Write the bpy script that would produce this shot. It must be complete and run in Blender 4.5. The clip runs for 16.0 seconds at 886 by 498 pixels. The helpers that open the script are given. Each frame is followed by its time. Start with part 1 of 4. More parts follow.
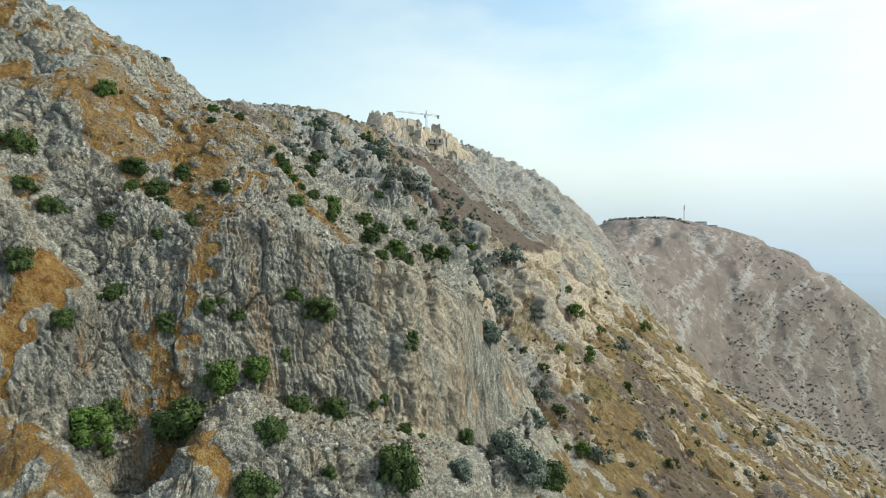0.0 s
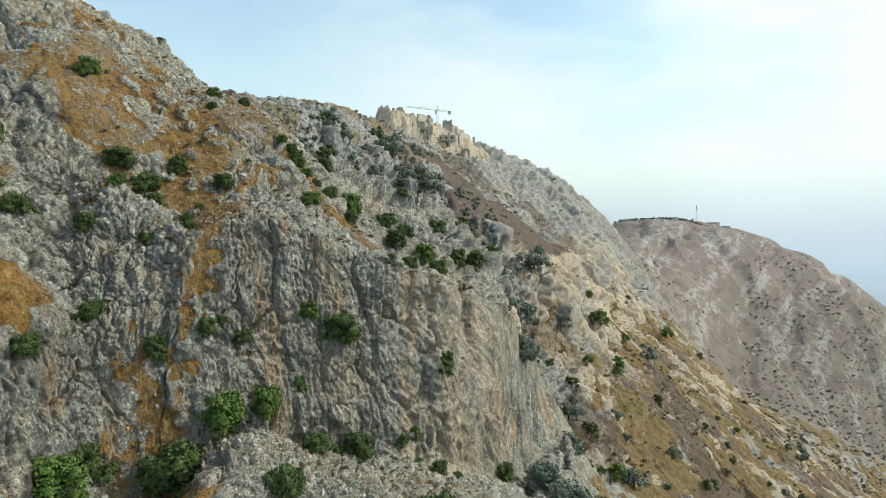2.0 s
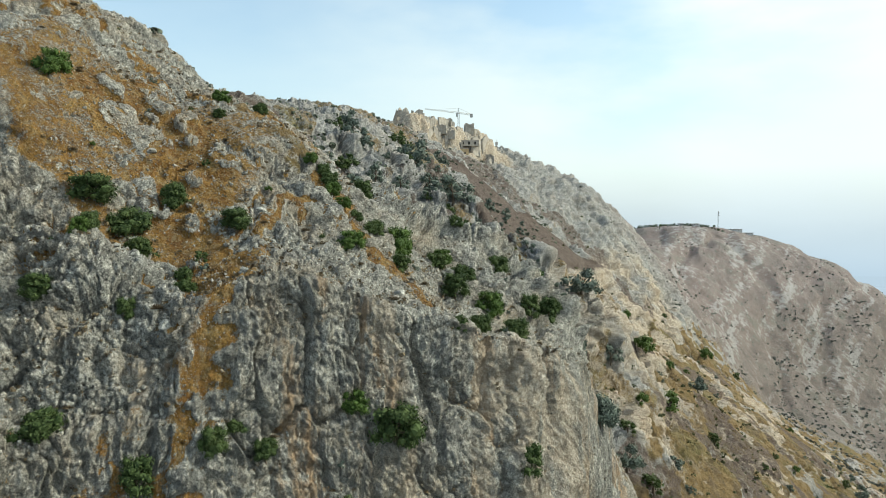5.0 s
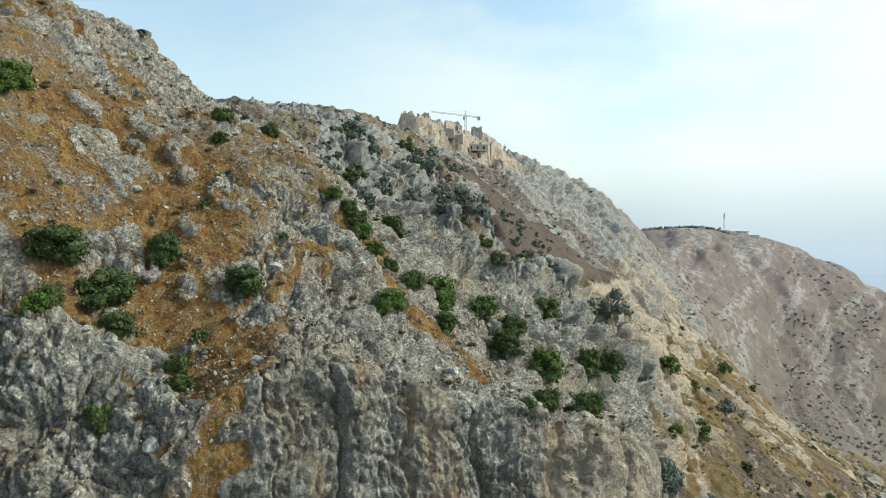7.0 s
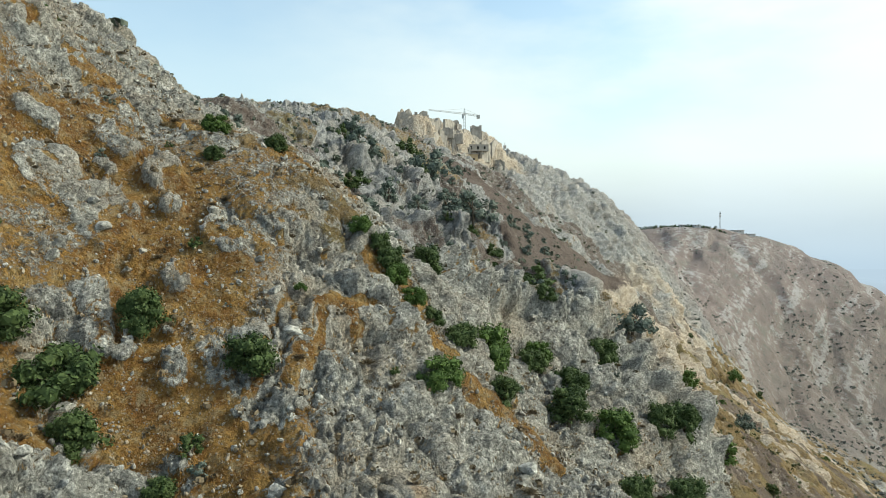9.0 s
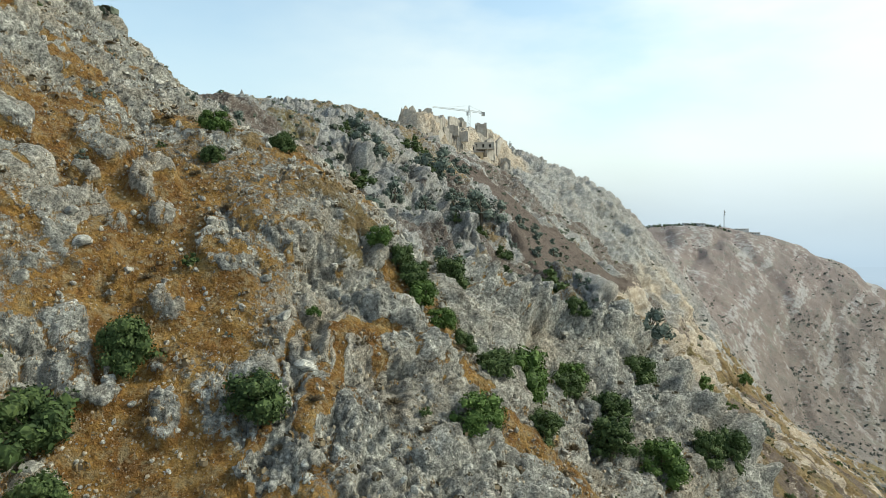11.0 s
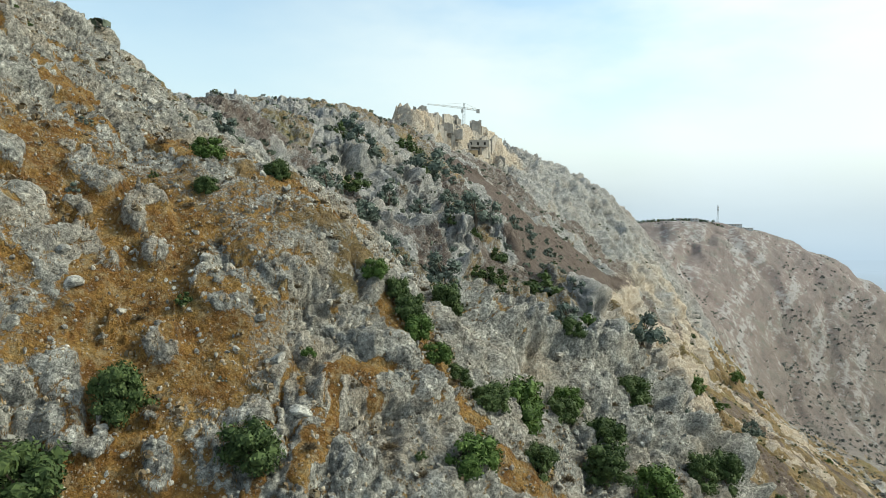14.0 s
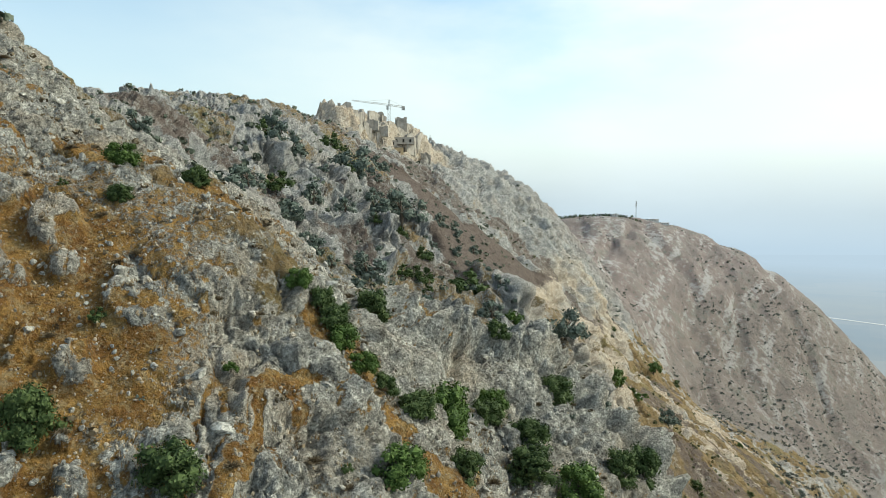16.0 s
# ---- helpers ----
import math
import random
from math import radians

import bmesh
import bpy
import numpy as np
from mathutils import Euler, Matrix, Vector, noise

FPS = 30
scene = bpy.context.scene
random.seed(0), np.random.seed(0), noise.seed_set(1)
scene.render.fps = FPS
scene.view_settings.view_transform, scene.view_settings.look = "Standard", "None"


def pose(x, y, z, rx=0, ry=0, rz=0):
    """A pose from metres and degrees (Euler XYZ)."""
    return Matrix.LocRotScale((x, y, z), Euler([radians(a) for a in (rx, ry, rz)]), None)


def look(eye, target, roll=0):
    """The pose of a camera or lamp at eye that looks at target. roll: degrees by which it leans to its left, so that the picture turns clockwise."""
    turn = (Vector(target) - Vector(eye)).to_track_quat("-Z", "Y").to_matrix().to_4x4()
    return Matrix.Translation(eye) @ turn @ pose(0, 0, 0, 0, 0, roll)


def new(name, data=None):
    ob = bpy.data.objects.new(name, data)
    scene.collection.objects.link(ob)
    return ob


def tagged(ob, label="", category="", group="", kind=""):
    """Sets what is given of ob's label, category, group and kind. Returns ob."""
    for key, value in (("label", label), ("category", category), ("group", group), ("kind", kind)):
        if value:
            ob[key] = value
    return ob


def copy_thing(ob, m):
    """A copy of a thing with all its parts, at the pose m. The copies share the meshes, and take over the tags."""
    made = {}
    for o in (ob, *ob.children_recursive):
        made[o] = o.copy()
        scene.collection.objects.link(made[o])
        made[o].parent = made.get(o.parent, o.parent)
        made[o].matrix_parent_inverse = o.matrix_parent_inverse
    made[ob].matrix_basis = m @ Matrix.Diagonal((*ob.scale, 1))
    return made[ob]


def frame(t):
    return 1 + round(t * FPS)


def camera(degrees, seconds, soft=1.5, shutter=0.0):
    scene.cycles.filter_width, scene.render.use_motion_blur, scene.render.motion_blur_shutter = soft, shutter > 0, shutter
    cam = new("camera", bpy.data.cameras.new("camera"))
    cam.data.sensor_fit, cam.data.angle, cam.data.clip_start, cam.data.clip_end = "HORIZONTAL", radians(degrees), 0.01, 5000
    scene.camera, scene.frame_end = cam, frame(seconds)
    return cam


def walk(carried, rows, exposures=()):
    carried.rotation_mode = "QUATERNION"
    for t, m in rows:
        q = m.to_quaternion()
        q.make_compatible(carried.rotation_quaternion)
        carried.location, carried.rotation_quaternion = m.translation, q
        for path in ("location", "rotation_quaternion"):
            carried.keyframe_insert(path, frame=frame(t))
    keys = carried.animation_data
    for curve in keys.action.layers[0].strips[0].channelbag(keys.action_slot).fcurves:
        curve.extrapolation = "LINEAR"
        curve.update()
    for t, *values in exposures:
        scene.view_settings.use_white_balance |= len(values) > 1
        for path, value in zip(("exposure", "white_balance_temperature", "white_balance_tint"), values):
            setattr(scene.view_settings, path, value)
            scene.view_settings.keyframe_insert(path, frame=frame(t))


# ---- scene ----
cam = camera(63.7, 16.0, soft=0.8)
METRES, EYE, TILT, LEAN, TURN = 100.0, 0.0, -1.5, 0.0, 0.0
ROWS = [
    (0.0, 0.0, 0.0, 0.0, 0.0, 0.0, 0.0),
    (0.5, -0.0157, 0.0486, 0.0023, 0.01, 0.0, -0.02),
    (1.0, -0.0314, 0.0973, 0.0042, 0.01, 0.01, -0.03),
    (1.5, -0.047, 0.1459, 0.0064, 0.01, 0.03, -0.05),
    (2.0, -0.063, 0.1947, 0.0103, 0.03, 0.02, -0.07),
    (2.5, -0.079, 0.2439, 0.0144, 0.05, 0.06, -0.1),
    (3.0, -0.0955, 0.2938, 0.0218, 0.11, 0.04, -0.12),
    (3.5, -0.1131, 0.3444, 0.0318, 0.39, 0.09, -0.1),
    (4.0, -0.1294, 0.3913, 0.0472, 0.52, 0.12, -0.26),
    (6.5, -0.2085, 0.6081, 0.1242, -0.27, -0.17, -0.19),
    (7.0, -0.2241, 0.6507, 0.1401, -0.26, -0.2, -0.19),
    (7.5, -0.2397, 0.692, 0.1566, -0.32, -0.24, -0.19),
    (8.0, -0.2549, 0.7322, 0.1705, -0.35, -0.35, -0.13),
    (8.5, -0.2689, 0.7712, 0.1768, -0.7, -0.7, -0.06),
    (9.0, -0.2814, 0.8111, 0.1807, -1.38, -0.52, -0.01),
    (9.5, -0.2909, 0.8442, 0.1837, -1.36, -0.37, 0.07),
    (12.0, -0.3036, 0.888, 0.201, -1.58, -1.04, -0.13),
    (12.5, -0.3039, 0.8888, 0.2065, -1.72, -1.14, -0.15),
    (13.0, -0.3042, 0.8891, 0.2127, -1.83, -1.25, -0.19),
    (13.5, -0.3042, 0.8891, 0.2183, -1.89, -1.35, -0.23),
    (14.0, -0.304, 0.8889, 0.2226, -1.93, -1.44, -0.26),
    (14.5, -0.3034, 0.8882, 0.2267, -3.06, -1.56, -0.29),
    (15.0, -0.3032, 0.8878, 0.2295, -5.87, -1.65, -0.13),
    (15.5, -0.3032, 0.8878, 0.2315, -7.16, -1.71, -0.01),
    (16.0, -0.3032, 0.8879, 0.232, -7.84, -1.82, 0.02),
]
walk(cam, [(t, pose(0, 0, EYE, TILT, LEAN, TURN) @ pose(METRES * x, METRES * y, METRES * z, 90 + pitch, roll, yaw)) for t, x, y, z, yaw, pitch, roll in ROWS],
     exposures=[(0.0, 0.5, 6550, -2), (16.0, 0.5, 6550, -2)])

# ---- world, sun, exposure ----
SUN_DIR = Vector((0.80, 0.06, 0.60)).normalized()
world = bpy.data.worlds.new("hazy_sky")
scene.world = world
world.use_nodes = True
wn, wl = world.node_tree.nodes, world.node_tree.links
wn.clear()
w_out = wn.new("ShaderNodeOutputWorld")
w_bg = wn.new("ShaderNodeBackground")
w_sky = wn.new("ShaderNodeTexSky")
w_sky.sky_type = "NISHITA"
w_sky.sun_disc = False
w_sky.sun_elevation = math.asin(SUN_DIR.z)
w_sky.sun_rotation = math.atan2(SUN_DIR.x, SUN_DIR.y)
w_sky.dust_density = 2.5
w_sky.air_density = 1.0
w_co = wn.new("ShaderNodeTexCoord")
w_map = wn.new("ShaderNodeMapping")
w_map.inputs["Scale"].default_value = (1.0, 1.0, 2.6)
w_cloud = wn.new("ShaderNodeTexNoise")
w_cloud.inputs["Scale"].default_value = 3.1
w_cloud.inputs["Detail"].default_value = 5.0
w_cloud.inputs["Roughness"].default_value = 0.5
w_ramp = wn.new("ShaderNodeValToRGB")
w_ramp.color_ramp.elements[0].position = 0.36
w_ramp.color_ramp.elements[1].position = 0.62
w_sep = wn.new("ShaderNodeSeparateXYZ")
w_low = wn.new("ShaderNodeMapRange")           # haze thickens towards the horizon
w_low.inputs["From Min"].default_value = -0.05
w_low.inputs["From Max"].default_value = 0.085
w_low.inputs["To Min"].default_value = 1.0
w_low.inputs["To Max"].default_value = 0.0
w_right = wn.new("ShaderNodeMapRange")         # thin cloud veil on the sun's side
w_right.inputs["From Min"].default_value = -0.25
w_right.inputs["From Max"].default_value = 0.35
w_right.inputs["To Min"].default_value = 0.12
w_right.inputs["To Max"].default_value = 1.0
w_mul = wn.new("ShaderNodeMath")
w_mul.operation = "MULTIPLY"
w_gain = wn.new("ShaderNodeMixRGB")
w_gain.blend_type = "MULTIPLY"
w_gain.inputs[0].default_value = 1.0
w_gain.inputs[2].default_value = (0.175, 0.18, 0.175, 1)
w_mix = wn.new("ShaderNodeMixRGB")
w_mix.inputs[2].default_value = (0.80, 0.80, 0.78, 1)
w_haze = wn.new("ShaderNodeMixRGB")
w_haze.inputs[2].default_value = (0.40, 0.48, 0.60, 1)
wl.new(w_co.outputs["Generated"], w_map.inputs[0])
wl.new(w_map.outputs[0], w_cloud.inputs["Vector"])
wl.new(w_cloud.outputs[0], w_ramp.inputs[0])
wl.new(w_co.outputs["Generated"], w_sep.inputs[0])
wl.new(w_sep.outputs[2], w_low.inputs["Value"])
wl.new(w_sep.outputs[0], w_right.inputs["Value"])
wl.new(w_ramp.outputs[0], w_mul.inputs[0])
wl.new(w_right.outputs[0], w_mul.inputs[1])
wl.new(w_sky.outputs[0], w_gain.inputs[1])
wl.new(w_gain.outputs[0], w_mix.inputs[1])
wl.new(w_mul.outputs[0], w_mix.inputs[0])
w_veil = wn.new("ShaderNodeMapRange")          # pale veil over the lower sky
w_veil.inputs["From Min"].default_value = 0.03
w_veil.inputs["From Max"].default_value = 0.34
w_veil.inputs["To Min"].default_value = 0.72
w_veil.inputs["To Max"].default_value = 0.0
w_pale = wn.new("ShaderNodeMixRGB")
w_pale.inputs[2].default_value = (0.62, 0.67, 0.73, 1)
wl.new(w_sep.outputs[2], w_veil.inputs["Value"])
wl.new(w_veil.outputs[0], w_pale.inputs[0])
wl.new(w_mix.outputs[0], w_pale.inputs[1])
wl.new(w_pale.outputs[0], w_haze.inputs[1])
wl.new(w_low.outputs[0], w_haze.inputs[0])
wl.new(w_haze.outputs[0], w_bg.inputs[0])
w_bg.inputs[1].default_value = 1.0
wl.new(w_bg.outputs[0], w_out.inputs[0])

sun = new("sun", bpy.data.lights.new("sun", "SUN"))
sun.data.energy, sun.data.angle, sun.data.color = 2.4, radians(7), (1.0, 0.93, 0.82)
sun.matrix_world = look(SUN_DIR * 100, (0, 0, 0))

# ---- noise for the landforms ----
def hash01(ix, iy, iz, s):
    with np.errstate(over="ignore"):
        h = ix.astype(np.uint32) * np.uint32(374761393) + iy.astype(np.uint32) * np.uint32(668265263) + iz.astype(np.uint32) * np.uint32(2246822519) + np.uint32(s * 974711 + 77)
        h = (h ^ (h >> np.uint32(13))) * np.uint32(1274126177)
        h = (h ^ (h >> np.uint32(16))) * np.uint32(2654435761)
        h = h ^ (h >> np.uint32(15))
    return (h & np.uint32(0xFFFFFF)).astype(np.float32) / np.float32(0xFFFFFF)


def value_noise(p, s=0):
    """Smooth noise in -1..1 at points p (n x 3)."""
    i = np.floor(p).astype(np.int64)
    f = (p - i).astype(np.float32)
    f = f * f * f * (f * (f * 6 - 15) + 10)
    out = 0
    for dx in (0, 1):
        for dy in (0, 1):
            for dz in (0, 1):
                w = (f[:, 0] if dx else 1 - f[:, 0]) * (f[:, 1] if dy else 1 - f[:, 1]) * (f[:, 2] if dz else 1 - f[:, 2])
                out = out + w * hash01(i[:, 0] + dx, i[:, 1] + dy, i[:, 2] + dz, s)
    return out * 2 - 1


def fbm(p, octaves=4, s=0, gain=0.5):
    out, a = 0, 1.0
    for o in range(octaves):
        out = out + a * value_noise(p * 2.03 ** o + 17.3 * o, s + o)
        a *= gain
    return out


def cells(p, s=0):
    """Cell noise: the nearest and second distance, a random value for each cell, and a plane tilted at random in each."""
    i = np.floor(p).astype(np.int64)
    f = (p - i).astype(np.float32)
    n = len(p)
    d1, d2, rid, tilt = np.full(n, 9.0, np.float32), np.full(n, 9.0, np.float32), np.zeros(n, np.float32), np.zeros(n, np.float32)
    for dx in (-1, 0, 1):
        for dy in (-1, 0, 1):
            for dz in (-1, 0, 1):
                a, b, c = i[:, 0] + dx, i[:, 1] + dy, i[:, 2] + dz
                r = hash01(a, b, c, s)
                qx = dx + r - f[:, 0]
                qy = dy + hash01(a, b, c, s + 1) - f[:, 1]
                qz = dz + hash01(a, b, c, s + 2) - f[:, 2]
                d = np.sqrt(qx * qx + qy * qy + qz * qz)
                near = d < d1
                d2 = np.where(near, d1, np.minimum(d2, d))
                rid = np.where(near, r, rid)
                tilt = np.where(near, qx * (2 * (r * 91.7 % 1) - 1) + qy * (2 * (r * 57.3 % 1) - 1) + qz * (2 * (r * 33.1 % 1) - 1), tilt)
                d1 = np.where(near, d, d1)
    return d1, d2, rid, tilt


def smooth(t):
    t = np.clip(t, 0, 1)
    return t * t * (3 - 2 * t)


# ---- the lie of the land: cross sections of the mountainside, fanned out from FAN ----
FAN = (-25.0, 30.0)
FOOT = (
    (-19, -8, -9, -11, -18, -24, -19, -20, -31, -39, -43, -44, -46, -49),
    (-1, 9, 8, 9, 19, 2, 5, -27, -34, -37, -37, -43, -51, -60),
)
SPUR = (
    (18, 24, 20, 3, -19, -31, 19, 7, 0, -25, -30, -45, -59, -72),
    (40, 38, 31, 15, 26, 4, -4, -4, -1, -7, -47, -62, -70, -84),
    (57, 51, 49, 52, 43, 25, 39, 1, -16, -6, -89, -80, -80, -97),
    (70, 57, 49, 55, 46, 39, 1, 13, 20, -48, -98, -95, -96, -106),
)
FLANK = (
    (81, 66, 54, 45, 31, 44, 16, -4, -28, -78, -83, -103, -104, -110),
    (93, 76, 61, 46, 32, 57, 29, -2, 6, -1, -84, -106, -101, -118),
    (106, 80, 55, 37, 35, 58, 71, 37, -14, -60, -68, -100, -133, -157),
    (119, 85, 54, 32, 25, 28, 63, 58, 28, -42, -83, -127, -186, -209),
)
RIDGE = (
    (134, 92, 56, 31, 17, 16, 38, 62, 84, 9, -137, -130, -194, -208),
    (153, 101, 55, 22, 8, 7, -20, -57, -48, -12, -93, -144, -188, -174),
    (177, 109, 46, -6, -37, -36, -33, -30, 12, 53, 72, 21, -87, -250),
    (205, 116, 31, -47, -101, -100, -52, -7, -16, -119, -156, -179, -305, -390),
)
SECTIONS = np.array(FOOT + SPUR + FLANK + RIDGE, float)
# the rim of the spur's cliff: x, y, half the width of its face
RIM = ((-75, 84, 7), (-49, 97, 7), (-40, 105, 6), (-31, 114.5, 4), (-20, 122.5, 2.5), (-13, 127, 2.5), (-5, 133.5, 3), (4, 148, 4), (12, 173, 5), (20, 190, 8))


def bspline(t, n):
    t = np.clip(t, 0, n - 1 - 1e-6)
    i = np.floor(t).astype(int)
    f = t - i
    ws = ((1 - f) ** 3 / 6, (3 * f ** 3 - 6 * f ** 2 + 4) / 6, (-3 * f ** 3 + 3 * f ** 2 + 3 * f + 1) / 6, f ** 3 / 6)
    return [(np.clip(i + k, 0, n - 1), w) for k, w in zip((-1, 0, 1, 2), ws)]


PALE_RIM = ((4, 238), (24, 251), (38, 264), (46, 292), (58, 330))


def signed(x, y, pts):
    """Distance to the line through pts, positive to its right, and how far along it."""
    best, side, along, run = np.full(np.shape(x), 1e9), np.zeros(np.shape(x)), np.zeros(np.shape(x)), 0.0
    for (ax, ay), (bx, by) in zip(pts, pts[1:]):
        dx, dy = bx - ax, by - ay
        size = math.hypot(dx, dy)
        k = np.clip(((x - ax) * dx + (y - ay) * dy) / size ** 2, 0, 1)
        ex, ey = x - ax - k * dx, y - ay - k * dy
        d = np.hypot(ex, ey)
        m = d < best
        best, side, along = np.where(m, d, best), np.where(m, np.sign(ex * dy - ey * dx) * d, side), np.where(m, run + k * size, along)
        run += size
    return side, along / run


# knolls, pinnacles and hollows: x, y, radius, height
RISES = ((-48, 113, 6, 8), (-48, 279, 7, 8), (-32, 287, 8, 11), (-18, 281, 5, 7), (-6, 302, 6, 7), (-50, 306, 13, 4), (-68, 245, 11, 3),
         (-78, 183, 14, 2.5), (-64, 171, 10, 2.5), (27, 263, 4, 4), (89, 419, 20, 6), (20, 450, 15, 4), (73, 456, 15, 5), (338, 751, 45, -9), (-16, 180, 9, -4), (-4, 184, 9, -4),
         (6, 281, 4, 6), (12, 266, 4, 6), (-40, 262, 5, 5), (-24, 300, 5, 6))


def lie(x, y):
    """Height of the bare landform at x, y (arrays)."""
    r = np.maximum(y - FAN[1], 20.0)
    bu = bspline(((x - FAN[0]) / r + 0.95) / 0.14, 14)
    bv = bspline(np.log(r / 45.0) / 0.24, 14)
    h = 0
    for iv, wv in bv:
        for iu, wu in bu:
            h = h + SECTIONS[iv, iu] * wv * wu
    cx, cy, cw = (np.array([c[k] for c in RIM], float) for k in range(3))
    yc, w = np.interp(x, cx, cy), np.interp(x, cx, cw)
    h = h - 30.0 * np.clip((22 - x) / 12, 0, 1) * (1 - smooth((y - yc) / (2 * w) + 0.5))
    # the pale cliff on the flank
    side, along = signed(x, y, PALE_RIM)
    for rx, ry, rr, rh in RISES:
        h = h + rh * np.exp(-((x - rx) ** 2 + (y - ry) ** 2) / (rr * rr))
    return h - 16.0 * smooth(along / 0.2) * smooth((1 - along) / 0.3) * smooth(side / 6 + 0.5) * (1 - smooth((side - 12) / 40))


def capsule(x, y, pts, width):
    """1 on a band along the line through pts, falling to 0 past its width."""
    best = np.full(x.shape, 1e9)
    for (ax, ay), (bx, by) in zip(pts, pts[1:]):
        dx, dy = bx - ax, by - ay
        k = np.clip(((x - ax) * dx + (y - ay) * dy) / (dx * dx + dy * dy), 0, 1)
        best = np.minimum(best, np.hypot(x - ax - k * dx, y - ay - k * dy))
    return 1 - smooth((best - width * 0.6) / (width * 0.8))


def inside(x, y, pts, edge):
    """1 inside the outline pts, falling to 0 across its edge."""
    best, odd = np.full(x.shape, 1e9), np.zeros(x.shape, bool)
    for (ax, ay), (bx, by) in zip(pts, pts[1:] + pts[:1]):
        dx, dy = bx - ax, by - ay
        k = np.clip(((x - ax) * dx + (y - ay) * dy) / (dx * dx + dy * dy), 0, 1)
        best = np.minimum(best, np.hypot(x - ax - k * dx, y - ay - k * dy))
        odd ^= ((ay > y) != (by > y)) & (x < dx * (y - ay) / (dy if dy else 1e-9) + ax)
    return smooth(np.where(odd, best, -best) / edge + 0.5)


# ---- materials ----
def mat(name):
    m = bpy.data.materials.new(name)
    m.use_nodes = True
    nt = m.node_tree
    b = nt.nodes["Principled BSDF"]
    b.inputs["Specular IOR Level"].default_value = 0.2
    return m, nt, b


def nd(nt, kind, **kw):
    n = nt.nodes.new("ShaderNode" + kind)
    for k, v in kw.items():
        n.inputs[k.replace("_", " ")].default_value = v
    return n


def ramp(nt, src, stops):
    r = nt.nodes.new("ShaderNodeValToRGB")
    e = r.color_ramp.elements
    while len(e) < len(stops):
        e.new(0.5)
    for el, (p, c) in zip(e, stops):
        el.position, el.color = p, (*c, 1) if len(c) == 3 else c
    nt.links.new(src, r.inputs[0])
    return r.outputs[0]


def mixc(nt, fac, a, b, mode="MIX"):
    m = nt.nodes.new("ShaderNodeMixRGB")
    m.blend_type = mode
    for k, v in ((0, fac), (1, a), (2, b)):
        if isinstance(v, (int, float)):
            m.inputs[k].default_value = v
        elif isinstance(v, tuple):
            m.inputs[k].default_value = (*v, 1)
        else:
            nt.links.new(v, m.inputs[k])
    return m.outputs[0]


def noise_tex(nt, co, scale, detail=5.0, rough=0.6, stretch=None):
    if stretch:
        mp = nt.nodes.new("ShaderNodeMapping")
        mp.inputs["Scale"].default_value = stretch
        nt.links.new(co, mp.inputs[0])
        co = mp.outputs[0]
    n = nd(nt, "TexNoise", Scale=scale, Detail=detail, Roughness=rough)
    nt.links.new(co, n.inputs["Vector"])
    return n.outputs[0]


def attr(nt, name):
    a = nt.nodes.new("ShaderNodeAttribute")
    a.attribute_name = name
    return a.outputs["Fac"]


def math_node(nt, op, a, b=0.0):
    m = nt.nodes.new("ShaderNodeMath")
    m.operation = op
    for k, v in ((0, a), (1, b)):
        if isinstance(v, (int, float)):
            m.inputs[k].default_value = v
        else:
            nt.links.new(v, m.inputs[k])
    return m.outputs[0]


